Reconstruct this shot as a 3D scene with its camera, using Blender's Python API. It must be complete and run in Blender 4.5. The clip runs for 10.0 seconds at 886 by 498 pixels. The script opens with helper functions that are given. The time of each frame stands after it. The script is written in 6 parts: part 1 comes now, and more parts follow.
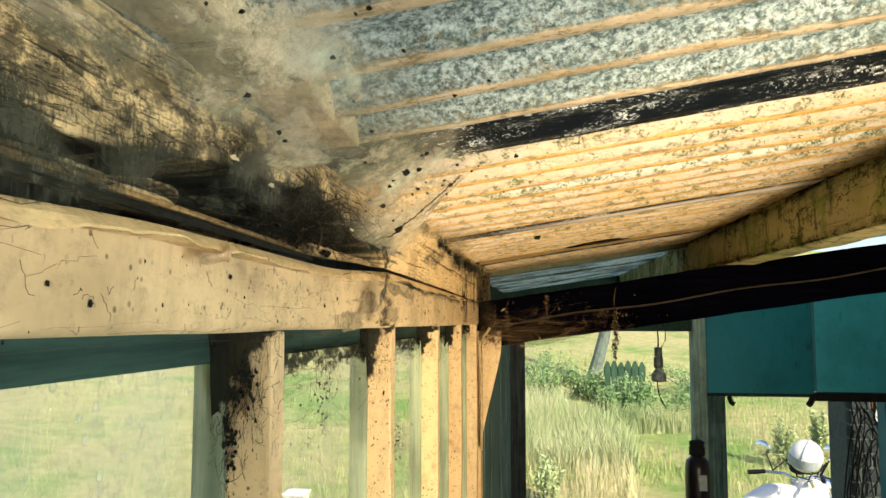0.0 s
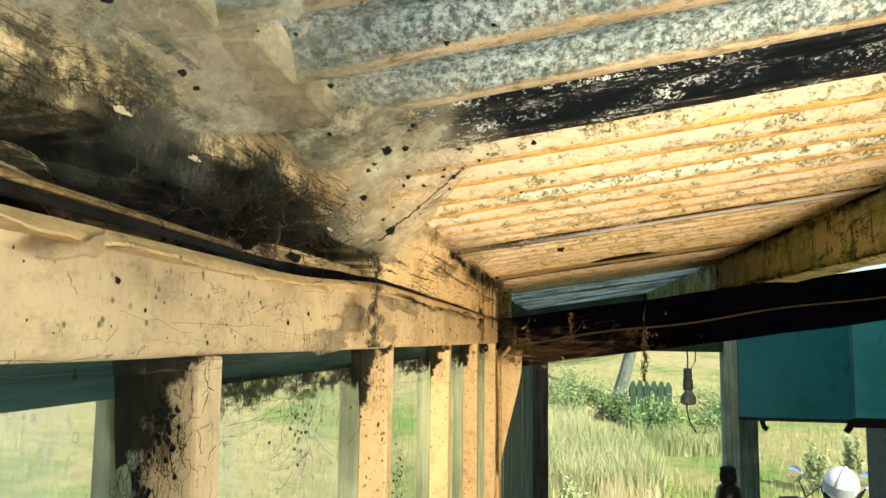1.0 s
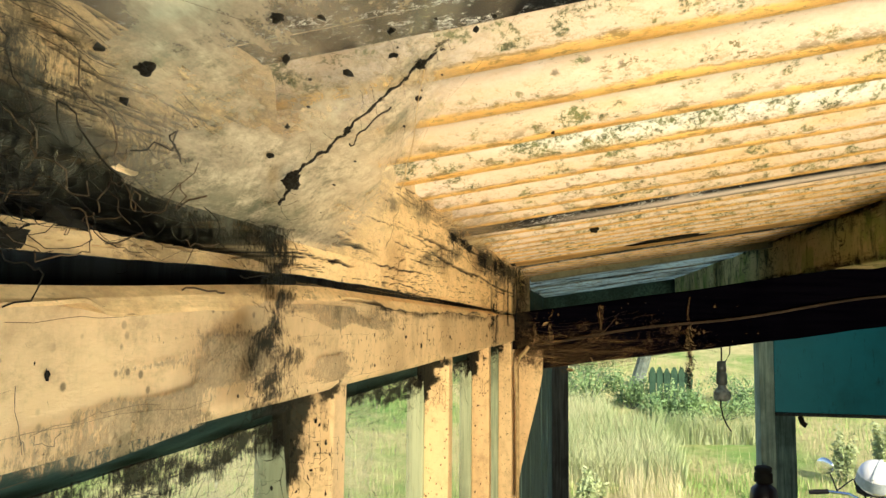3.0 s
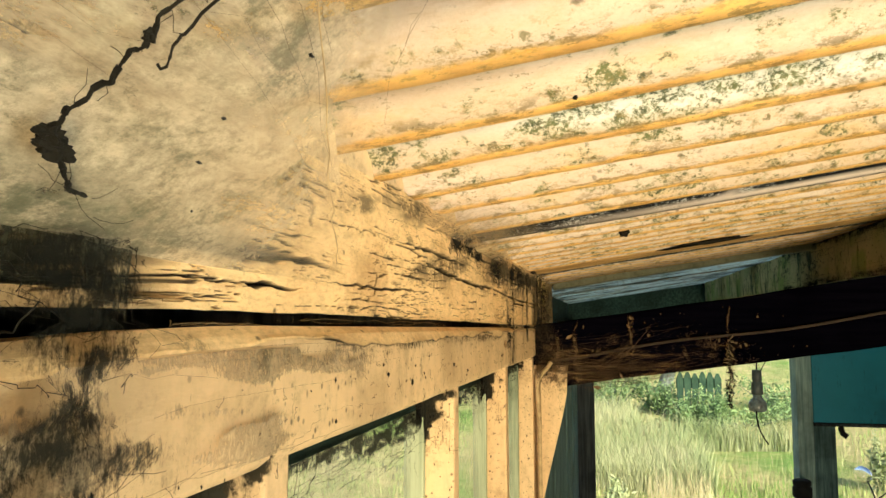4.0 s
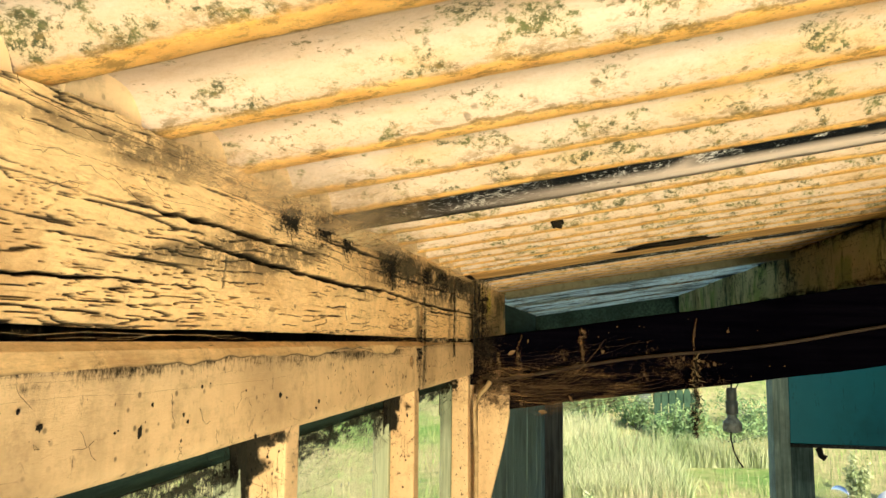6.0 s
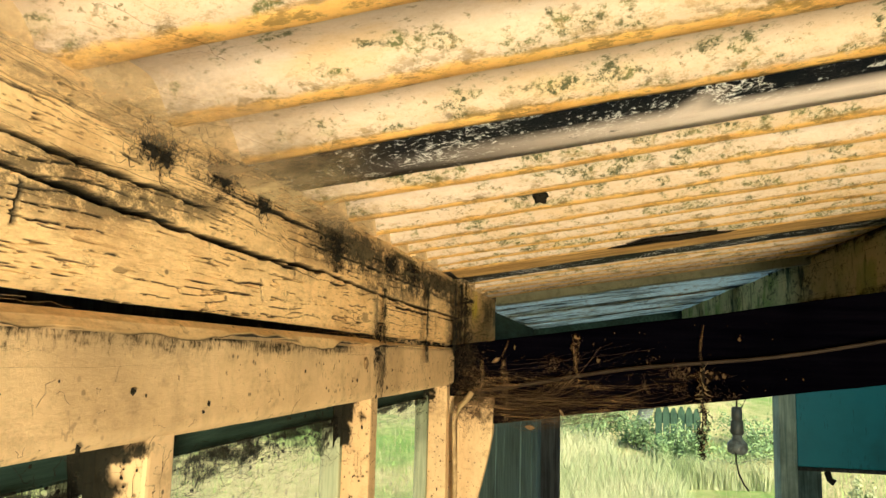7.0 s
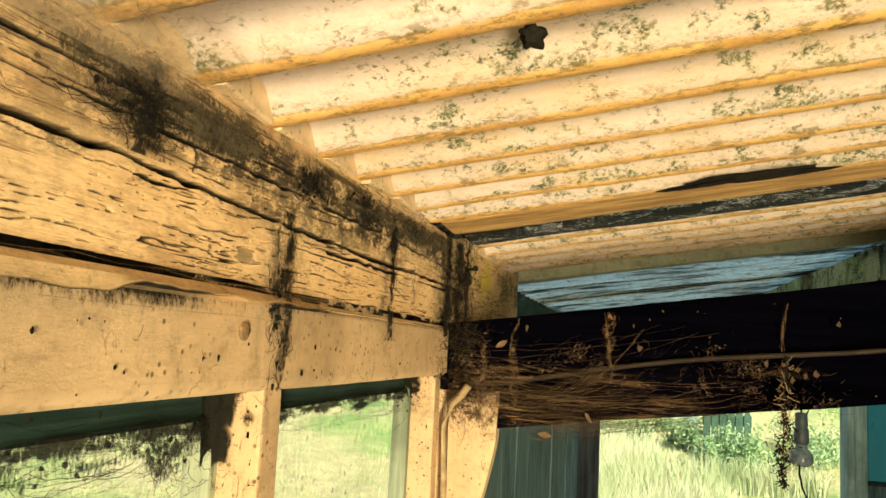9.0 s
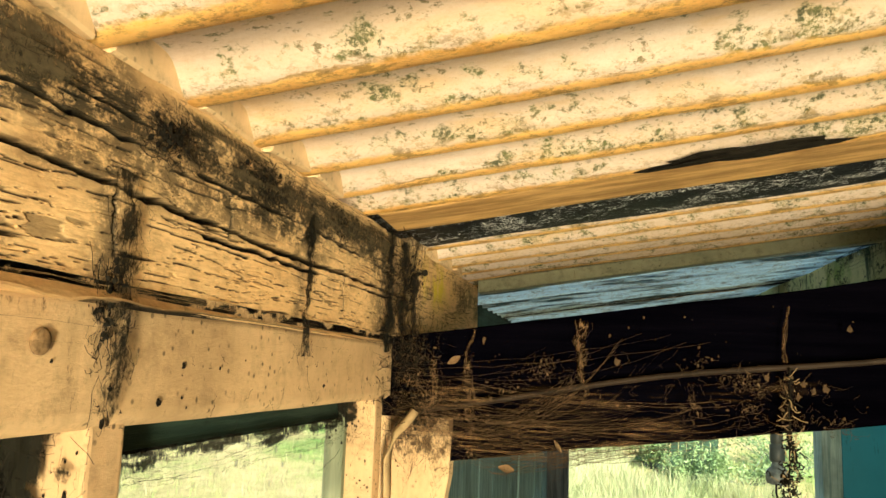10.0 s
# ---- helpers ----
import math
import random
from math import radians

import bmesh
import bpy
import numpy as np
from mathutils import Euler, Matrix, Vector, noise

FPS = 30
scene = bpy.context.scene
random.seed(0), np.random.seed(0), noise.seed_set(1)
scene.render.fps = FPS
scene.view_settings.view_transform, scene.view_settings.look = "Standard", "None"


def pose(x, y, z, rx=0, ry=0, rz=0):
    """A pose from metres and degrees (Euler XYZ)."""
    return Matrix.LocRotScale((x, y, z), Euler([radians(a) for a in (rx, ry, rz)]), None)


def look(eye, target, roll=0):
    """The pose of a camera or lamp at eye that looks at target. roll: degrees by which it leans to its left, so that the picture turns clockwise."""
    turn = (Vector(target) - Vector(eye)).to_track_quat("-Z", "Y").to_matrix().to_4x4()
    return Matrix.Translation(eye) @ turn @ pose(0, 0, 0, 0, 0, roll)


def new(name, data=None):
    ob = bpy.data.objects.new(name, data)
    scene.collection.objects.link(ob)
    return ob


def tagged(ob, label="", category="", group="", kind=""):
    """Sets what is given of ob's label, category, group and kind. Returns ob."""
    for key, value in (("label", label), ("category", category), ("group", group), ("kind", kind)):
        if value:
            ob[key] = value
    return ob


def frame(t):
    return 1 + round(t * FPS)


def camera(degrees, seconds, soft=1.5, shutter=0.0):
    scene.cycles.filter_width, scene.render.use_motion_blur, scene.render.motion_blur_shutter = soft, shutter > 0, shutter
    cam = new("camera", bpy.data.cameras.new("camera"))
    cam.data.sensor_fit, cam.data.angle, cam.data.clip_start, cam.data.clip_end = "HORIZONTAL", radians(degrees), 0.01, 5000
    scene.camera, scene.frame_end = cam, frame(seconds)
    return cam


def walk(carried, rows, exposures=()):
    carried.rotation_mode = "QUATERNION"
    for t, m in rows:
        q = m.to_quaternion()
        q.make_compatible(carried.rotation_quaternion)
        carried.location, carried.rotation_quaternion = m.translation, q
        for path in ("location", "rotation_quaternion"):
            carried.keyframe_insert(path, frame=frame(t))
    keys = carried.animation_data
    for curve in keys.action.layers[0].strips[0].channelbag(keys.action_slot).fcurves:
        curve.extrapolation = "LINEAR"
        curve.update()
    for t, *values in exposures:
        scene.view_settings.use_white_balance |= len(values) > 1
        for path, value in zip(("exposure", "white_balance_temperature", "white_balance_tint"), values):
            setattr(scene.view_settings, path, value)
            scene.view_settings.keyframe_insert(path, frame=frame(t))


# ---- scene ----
# ---------------------------------------------------------------- camera
cam = camera(60.5, 10.0, soft=1.5)
PATH = [
    (0.0, (0.008, 0.007, 1.995), (-0.236, 1.985, 2.162), 0.0),
    (0.5, (0.007, 0.054, 1.995), (-0.262, 2.029, 2.165), 0.3),
    (1.0, (0.010, 0.105, 1.997), (-0.297, 2.070, 2.206), 0.7),
    (1.5, (0.013, 0.156, 2.000), (-0.322, 2.117, 2.212), 1.0),
    (2.0, (0.015, 0.211, 2.001), (-0.335, 2.170, 2.195), 0.5),
    (3.5, (-0.019, 0.400, 2.026), (-0.368, 2.362, 2.193), 0.6),
    (4.0, (-0.014, 0.451, 2.030), (-0.421, 2.400, 2.212), 0.0),
    (4.5, (-0.005, 0.504, 2.034), (-0.436, 2.449, 2.210), 0.5),
    (5.0, (0.010, 0.539, 2.037), (-0.397, 2.489, 2.211), 0.0),
    (5.5, (0.021, 0.583, 2.036), (-0.353, 2.539, 2.225), 0.1),
    (7.0, (0.039, 0.743, 2.016), (-0.327, 2.693, 2.270), 1.5),
    (7.5, (0.042, 0.813, 2.015), (-0.350, 2.757, 2.275), 2.2),
    (8.0, (0.049, 0.870, 2.015), (-0.378, 2.809, 2.260), 2.9),
    (8.5, (0.050, 0.925, 2.009), (-0.438, 2.850, 2.247), 3.4),
    (9.0, (0.048, 0.980, 2.004), (-0.438, 2.906, 2.235), 3.1),
    (9.5, (0.048, 1.034, 1.999), (-0.397, 2.968, 2.246), 2.5),
    (10.0, (0.041, 1.092, 2.001), (-0.359, 3.030, 2.289), 2.1),
]
walk(cam, [(t, look(e, g, r)) for t, e, g, r in PATH], [(0.0, 0.70, 6280, 10), (2.0, 0.75, 6250, 10), (3.5, 0.70, 6350, 10), (5.5, 0.86, 6420, 10), (7.5, 0.96, 6360, 10), (10.0, 1.32, 6330, 10)])

# ---------------------------------------------------------------- light
# afternoon sun from behind and the open side
RIGHT = 1.75                 # room face of the east wall
SUN_EL, SUN_AZ = 34.0, 42.0
to_sun = Vector((math.sin(radians(SUN_AZ)) * math.cos(radians(SUN_EL)), -math.cos(radians(SUN_AZ)) * math.cos(radians(SUN_EL)), math.sin(radians(SUN_EL))))
sun = new("sun", bpy.data.lights.new("sun", "SUN"))
sun.data.energy, sun.data.angle, sun.data.color = 5.0, radians(0.6), (1.0, 0.87, 0.64)
sun.matrix_basis = look(to_sun * 30, (0, 0, 0))
world = bpy.data.worlds.new("world")
scene.world = world
world.use_nodes = True
wn = world.node_tree.nodes
sky = wn.new("ShaderNodeTexSky")
sky.sky_type, sky.sun_disc = "NISHITA", False
sky.sun_elevation, sky.sun_rotation = radians(SUN_EL), radians(180 - SUN_AZ)
world.node_tree.links.new(sky.outputs[0], wn["Background"].inputs[0])
wn["Background"].inputs[1].default_value = 0.13
# lamp added in an unseen back opening, standing in for warm light behind the camera
back_fill = new("back_fill_light", bpy.data.lights.new("back_fill_light", "AREA"))
back_fill.data.shape, back_fill.data.size, back_fill.data.size_y = "RECTANGLE", 0.28, 1.24
back_fill.data.energy, back_fill.data.color, back_fill.data.spread = 13.5, (1.0, 0.82, 0.51), radians(75)
back_fill.matrix_basis = look((0.94, -1.19, 1.31), (-0.10, 1.25, 2.06))
# lamp added in an unseen east opening, for plain daylight on the near end
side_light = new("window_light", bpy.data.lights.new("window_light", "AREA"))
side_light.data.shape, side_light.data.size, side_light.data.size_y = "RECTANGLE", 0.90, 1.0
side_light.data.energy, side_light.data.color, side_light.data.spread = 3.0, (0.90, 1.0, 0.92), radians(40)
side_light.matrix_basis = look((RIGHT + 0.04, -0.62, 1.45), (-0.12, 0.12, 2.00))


# ---------------------------------------------------------------- numpy noise
def lattice(ix, iy, seed):
    h = (ix.astype(np.int64) * 374761393 + iy.astype(np.int64) * 668265263 + seed * 1442695041) & 0xFFFFFFFF
    h = ((h ^ (h >> 13)) * 1274126177) & 0xFFFFFFFF
    return ((h ^ (h >> 16)) & 0xFFFF) / 65535.0


def vnoise(x, y, seed=0):
    x, y = np.asarray(x, float), np.asarray(y, float)
    ix, iy = np.floor(x), np.floor(y)
    fx, fy = x - ix, y - iy
    fx, fy = fx * fx * (3 - 2 * fx), fy * fy * (3 - 2 * fy)
    a, b = lattice(ix, iy, seed), lattice(ix + 1, iy, seed)
    c, d = lattice(ix, iy + 1, seed), lattice(ix + 1, iy + 1, seed)
    return (a * (1 - fx) + b * fx) * (1 - fy) + (c * (1 - fx) + d * fx) * fy


def fbm(x, y, seed=0, octaves=4):
    total, amp, norm = 0.0, 1.0, 0.0
    for k in range(octaves):
        total = total + amp * vnoise(np.asarray(x) * 2 ** k, np.asarray(y) * 2 ** k, seed + 17 * k)
        norm += amp
        amp *= 0.5
    return total / norm


def smooth(a, b, x):
    t = np.clip((x - a) / (b - a), 0, 1)
    return t * t * (3 - 2 * t)


# ---------------------------------------------------------------- materials
class Mat:
    """A small node-tree writer."""

    def __init__(self, name, rough=0.8, metal=0.0):
        self.m = bpy.data.materials.new(name)
        self.m.use_nodes = True
        self.t = self.m.node_tree
        self.b = self.t.nodes["Principled BSDF"]
        self.b.inputs["Roughness"].default_value = rough
        self.b.inputs["Metallic"].default_value = metal
        self.b.inputs["Specular IOR Level"].default_value = 0.5 if rough < 0.5 else 0.12
        self.co = self.node("ShaderNodeTexCoord").outputs["Object"]

    def node(self, kind):
        return self.t.nodes.new(kind)

    def link(self, a, b):
        self.t.links.new(a, b)

    def noise(self, scale, stretch=(1, 1, 1), detail=6, rough=0.6):
        mp = self.node("ShaderNodeMapping")
        mp.inputs["Scale"].default_value = stretch
        self.link(self.co, mp.inputs[0])
        n = self.node("ShaderNodeTexNoise")
        n.inputs["Scale"].default_value, n.inputs["Detail"].default_value, n.inputs["Roughness"].default_value = scale, detail, rough
        self.link(mp.outputs[0], n.inputs["Vector"])
        return n.outputs[0]

    def voronoi(self, scale, stretch=(1, 1, 1), out="Distance", feature="F1"):
        mp = self.node("ShaderNodeMapping")
        mp.inputs["Scale"].default_value = stretch
        self.link(self.co, mp.inputs[0])
        n = self.node("ShaderNodeTexVoronoi")
        n.feature = feature
        n.inputs["Scale"].default_value = scale
        self.link(mp.outputs[0], n.inputs["Vector"])
        return n.outputs[out]

    def attr(self, name):
        n = self.node("ShaderNodeAttribute")
        n.attribute_name = name
        return n.outputs["Fac"]

    def random(self):
        return self.node("ShaderNodeObjectInfo").outputs["Random"]

    def ramp(self, fac, lo, hi):
        n = self.node("ShaderNodeMapRange")
        n.interpolation_type = "SMOOTHSTEP"
        n.inputs[1].default_value, n.inputs[2].default_value = lo, hi
        self.link(fac, n.inputs[0])
        return n.outputs[0]

    def maths(self, op, a, b):
        n = self.node("ShaderNodeMath")
        n.operation = op
        for k, v in enumerate((a, b)):
            if isinstance(v, (int, float)):
                n.inputs[k].default_value = v
            else:
                self.link(v, n.inputs[k])
        return n.outputs[0]

    def mix(self, fac, a, b, mode="MIX"):
        n = self.node("ShaderNodeMix")
        n.data_type, n.blend_type = "RGBA", mode
        for k, v in ((0, fac), (6, a), (7, b)):
            if isinstance(v, (int, float)):
                n.inputs[k].default_value = v
            elif isinstance(v, tuple):
                n.inputs[k].default_value = (*v, 1)
            else:
                self.link(v, n.inputs[k])
        return n.outputs[2]

    def color(self, c):
        if isinstance(c, tuple):
            self.b.inputs["Base Color"].default_value = (*c, 1)
        else:
            self.link(c, self.b.inputs["Base Color"])
        return self

    def bump(self, h, strength=0.4, dist=0.002):
        n = self.node("ShaderNodeBump")
        n.inputs["Strength"].default_value, n.inputs["Distance"].default_value = strength, dist
        self.link(h, n.inputs["Height"])
        self.link(n.outputs[0], self.b.inputs["Normal"])
        return self

    def rough(self, fac, lo, hi):
        n = self.node("ShaderNodeMapRange")
        n.inputs[3].default_value, n.inputs[4].default_value = lo, hi
        self.link(fac, n.inputs[0])
        self.link(n.outputs[0], self.b.inputs["Roughness"])
        return self

    def see_through(self, fac):
        """Mix with clear transparency; fac is how solid it is."""
        tr = self.node("ShaderNodeBsdfTransparent")
        mx = self.node("ShaderNodeMixShader")
        if isinstance(fac, (int, float)):
            mx.inputs[0].default_value = fac
        else:
            self.link(fac, mx.inputs[0])
        self.link(tr.outputs[0], mx.inputs[1])
        self.link(self.b.outputs[0], mx.inputs[2])
        self.link(mx.outputs[0], self.t.nodes["Material Output"].inputs[0])
        return self


def paint(name, col, stain=(0.22, 0.16, 0.09), specks=0.5, along=(1, 0.15, 1), heavy=0.55):
    """Old oil paint: blotches, drip stains, fly specks, hairline relief."""
    m = Mat(name, 0.6)
    big = m.ramp(m.noise(9, along, 5), 0.42, 0.72)
    fine = m.ramp(m.noise(70, (1, 1, 0.35), 6, 0.7), 0.45, 0.75)
    c = m.mix(m.maths("MULTIPLY", big, heavy), col, stain)
    c = m.mix(m.maths("MULTIPLY", fine, 0.5), c, tuple(v * 0.55 for v in col))
    smear = m.ramp(m.noise(75, (1, 0.6, 1), 8, 0.8), 0.50, 0.70)
    c = m.mix(m.maths("MULTIPLY", smear, 0.6), c, tuple(v * 0.42 for v in col))
    hair = m.maths("ABSOLUTE", m.maths("SUBTRACT", m.noise(45, (1, 1, 0.8), 4, 0.6), 0.5), 0.0)
    hair = m.maths("MULTIPLY", m.ramp(hair, 0.012, 0.003), m.ramp(m.noise(28, (1, 1, 1), 3), 0.60, 0.66))
    c = m.mix(m.maths("MULTIPLY", hair, 0.4), c, (0.10, 0.07, 0.04))
    wisps = m.ramp(m.noise(110, (1, 1, 0.35), 9, 0.85), 0.60, 0.66)
    c = m.mix(m.maths("MULTIPLY", wisps, 0.75), c, (0.09, 0.06, 0.035))
    wash = m.ramp(m.noise(34, (1, 0.8, 1), 8, 0.75), 0.50, 0.72)
    c = m.mix(m.maths("MULTIPLY", wash, 0.45), c, tuple(v * 0.5 for v in stain))
    gate = m.ramp(m.noise(22, (1, 1, 1), 3), 0.45, 0.6)
    dots = m.ramp(m.voronoi(170), 0.24, 0.12)
    c = m.mix(m.maths("MULTIPLY", m.maths("MULTIPLY", dots, gate), specks), c, (0.025, 0.018, 0.01))
    dots2 = m.ramp(m.voronoi(60, (1, 1, 0.6)), 0.09, 0.04)
    c = m.mix(m.maths("MULTIPLY", m.maths("MULTIPLY", dots2, m.ramp(m.noise(17), 0.45, 0.55)), specks), c, (0.03, 0.02, 0.012))
    m.color(c).bump(m.noise(260, (1, 0.5, 1), 9, 0.75), 0.45, 0.0015)
    return m.m


def bare_wood(name, lo, hi, axis, rough=0.8, relief=0.6):
    """Weathered timber with grain along one axis (0, 1, 2)."""
    m = Mat(name, rough)
    st = [1.0, 1.0, 1.0]
    st[axis] = 0.05
    grain = m.noise(120, tuple(st), 8, 0.65)
    blot = m.noise(6, (1, 1, 1), 4)
    c = m.mix(m.ramp(grain, 0.32, 0.68), lo, hi)
    c = m.mix(m.maths("MULTIPLY", m.ramp(blot, 0.45, 0.7), 0.6), c, tuple(v * 0.4 for v in lo))
    m.color(c).bump(grain, relief, 0.003)
    return m.m


def peeling(name):
    """Cream paint breaking away from old boards; 'bare' is 1 where the paint has gone and where cracks and the hollow
    are painted dark, 'grime' where dust and web cling.
    """
    m = Mat(name, 0.7)
    grain = m.noise(150, (1, 0.04, 1), 8, 0.7)
    col = m.mix(m.ramp(m.noise(14, (1, 0.3, 1), 5), 0.4, 0.75), (0.86, 0.61, 0.31), (0.74, 0.48, 0.22))
    col = m.mix(m.maths("MULTIPLY", m.ramp(m.noise(110, (1, 0.4, 1), 6, 0.7), 0.5, 0.75), 0.6), col, (0.30, 0.20, 0.10))
    col = m.mix(m.maths("MULTIPLY", m.ramp(m.noise(30, (1, 0.6, 1), 7, 0.75), 0.56, 0.74), 0.45), col, (0.26, 0.18, 0.09))
    col = m.mix(m.maths("MULTIPLY", m.ramp(m.noise(520, (1, 0.35, 1), 6, 0.75), 0.46, 0.66), 0.35), col, (0.36, 0.23, 0.12))
    rusty = m.ramp(m.noise(16, (1, 0.6, 1), 7, 0.75), 0.50, 0.66)
    col = m.mix(m.maths("MULTIPLY", rusty, 0.55), col, (0.40, 0.23, 0.095))
    smut = m.ramp(m.noise(48, (1, 0.7, 0.8), 9, 0.82), 0.57, 0.66)
    col = m.mix(m.maths("MULTIPLY", smut, 0.65), col, (0.11, 0.085, 0.045))
    flecks = m.ramp(m.noise(330, (1, 0.18, 1), 8, 0.8), 0.62, 0.66)
    col = m.mix(m.maths("MULTIPLY", flecks, 0.8), col, (0.06, 0.045, 0.025))
    # near-black wood, which also paints the shade inside cracks and the hollow
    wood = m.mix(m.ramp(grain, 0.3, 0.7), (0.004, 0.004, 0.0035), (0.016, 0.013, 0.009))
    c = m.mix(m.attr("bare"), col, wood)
    g = m.maths("MULTIPLY", m.attr("grime"), m.ramp(m.noise(75, (1, 0.6, 1), 9, 0.85), 0.41, 0.53))
    c = m.mix(m.maths("MULTIPLY", g, 0.94), c, (0.024, 0.024, 0.017))
    c = m.mix(m.maths("MULTIPLY", m.attr("moss"), m.ramp(m.noise(45, (1, 1, 0.5), 6), 0.40, 0.60)), c, (0.62, 0.50, 0.06))
    dots = m.ramp(m.voronoi(60, (1, 0.8, 1)), 0.09, 0.04)
    c = m.mix(m.maths("MULTIPLY", dots, 0.7), c, (0.03, 0.022, 0.014))
    m.color(c).bump(grain, 0.5, 0.002)
    return m.m


def sheet_metal(name, kind):
    """Old corrugated sheet; 'low' is 1 along the lowest line of each corrugation, where rust and dirt lie."""
    m = Mat(name, 0.55)
    if kind == "galv":
        sp = m.voronoi(420, (1, 1, 1), "Color")
        sep = m.node("ShaderNodeSeparateColor")
        m.link(sp, sep.inputs[0])
        mot = m.noise(260, (1, 1, 1), 8, 0.8)
        f = m.maths("ADD", m.maths("MULTIPLY", sep.outputs[0], 0.22), m.maths("MULTIPLY", m.ramp(mot, 0.42, 0.60), 0.8))
        c = m.mix(f, (0.040, 0.067, 0.068), (0.55, 0.63, 0.64))
        c = m.mix(m.maths("MULTIPLY", m.ramp(m.noise(42, (0.6, 1, 1), 5, 0.7), 0.50, 0.66), 0.40), c, (0.09, 0.14, 0.14))
        c = m.mix(m.ramp(m.noise(5, (0.5, 1, 1), 4), 0.5, 0.8), c, (0.16, 0.20, 0.20))
        m.b.inputs["Metallic"].default_value = 0.25
    elif kind == "blue":
        st = m.noise(40, (0.06, 1, 1), 7, 0.7)
        c = m.mix(m.ramp(st, 0.39, 0.53), (0.035, 0.085, 0.10), (0.62, 0.78, 0.80))
    elif kind == "black":
        gate = m.ramp(m.noise(20, (0.6, 1, 1), 6, 0.7), 0.47, 0.58)
        crust = m.ramp(m.noise(330, (0.8, 1, 1), 6, 0.8), 0.57, 0.60)
        vein = m.maths("ABSOLUTE", m.maths("SUBTRACT", m.noise(150, (1, 1, 1), 5, 0.7), 0.5), 0.0)
        lace = m.maths("MULTIPLY", m.ramp(vein, 0.030, 0.012), m.ramp(m.noise(38, (0.6, 1, 1), 5, 0.7), 0.53, 0.59))
        c = m.mix(m.maths("MAXIMUM", m.maths("MULTIPLY", crust, gate), lace), (0.003, 0.005, 0.008), (0.86, 0.89, 0.90))
        # pale tone for a lap's lit slope, its light put into the colour
        worn = m.mix(m.ramp(m.noise(55, (0.5, 1, 1), 8, 0.8), 0.62, 0.66), (0.96, 0.84, 0.77), (0.04, 0.045, 0.035))
        worn = m.mix(m.maths("MULTIPLY", m.ramp(m.noise(200, (0.5, 1, 1), 6, 0.75), 0.5, 0.7), 0.3), worn, (0.66, 0.50, 0.40))
        c = m.mix(m.attr("low"), c, worn)
        c = m.mix(m.maths("MULTIPLY", m.attr("grey"), m.ramp(m.noise(50, (1, 1, 1), 7, 0.75), 0.36, 0.55)), c, (0.15, 0.12, 0.08))
        m.b.inputs["Roughness"].default_value = 0.6
    else:
        grey = m.attr("grey")
        base = m.mix(m.ramp(m.noise(7, (0.3, 1, 1), 5), 0.35, 0.7), (0.66, 0.565, 0.49), (0.62, 0.49, 0.36))
        base = m.mix(m.maths("MULTIPLY", m.ramp(m.noise(26, (0.4, 1, 1), 6), 0.50, 0.72), 0.7), base, (0.62, 0.43, 0.21))
        base = m.mix(m.maths("MULTIPLY", m.ramp(m.noise(190, (0.5, 1, 1), 8, 0.8), 0.42, 0.68), 0.45), base, (0.52, 0.38, 0.24))
        base = m.mix(m.maths("MULTIPLY", m.ramp(m.noise(60, (0.25, 1, 1), 7, 0.7), 0.52, 0.66), 0.5), base, (0.70, 0.61, 0.54))
        base = m.mix(m.ramp(grey, 0.30, 0.75), base, (0.70, 0.71, 0.68))
        spot_gate = m.ramp(m.maths("ADD", m.maths("ADD", m.maths("MULTIPLY", m.noise(72, (0.75, 1, 1), 5, 0.7), 0.70), m.maths("MULTIPLY", m.noise(16, (0.6, 1, 1), 3), 0.30)), m.maths("ADD", m.maths("MULTIPLY", grey, 0.12), m.maths("MULTIPLY", m.ramp(m.attr("low"), 0.0, 0.25), 0.03))), 0.555, 0.625)
        spots = m.maths("MAXIMUM", m.ramp(m.noise(300, (1, 1, 1), 6, 0.8), 0.47, 0.55), m.ramp(m.noise(130, (0.9, 1, 1), 8, 0.8), 0.54, 0.60))
        moss = m.mix(m.ramp(m.noise(90, (1, 1, 1), 4), 0.4, 0.6), (0.025, 0.048, 0.022), (0.10, 0.125, 0.045))
        c = m.mix(m.maths("MULTIPLY", spot_gate, 0.30), base, (0.45, 0.44, 0.26))
        c = m.mix(m.maths("MULTIPLY", spots, m.maths("MULTIPLY", spot_gate, 0.95)), c, moss)
        # fine grain and small brown-green crumbs
        grit = m.ramp(m.noise(800, (0.7, 1, 1), 5, 0.7), 0.40, 0.70)
        c = m.mix(m.maths("MULTIPLY", grit, 0.22), c, (0.45, 0.33, 0.20))
        lump = m.maths("MULTIPLY", m.ramp(m.noise(330, (0.8, 1, 1), 5, 0.7), 0.54, 0.60), m.ramp(m.noise(48, (0.6, 1, 1), 6, 0.7), 0.50, 0.62))
        c = m.mix(m.maths("MULTIPLY", lump, 0.85), c, (0.12, 0.11, 0.045))
        sg = m.ramp(m.maths("ADD", m.noise(55, (0.8, 1, 1), 6, 0.7), m.maths("MULTIPLY", grey, 0.04)), 0.66, 0.70)
        c = m.mix(m.maths("MULTIPLY", sg, 0.75), c, (0.16, 0.15, 0.07))
        dots = m.ramp(m.maths("ADD", m.voronoi(70), m.maths("MULTIPLY", m.noise(260, (1, 1, 1), 4, 0.7), 0.35)), 0.33, 0.22)
        dg = m.ramp(m.noise(14), 0.48, 0.60)
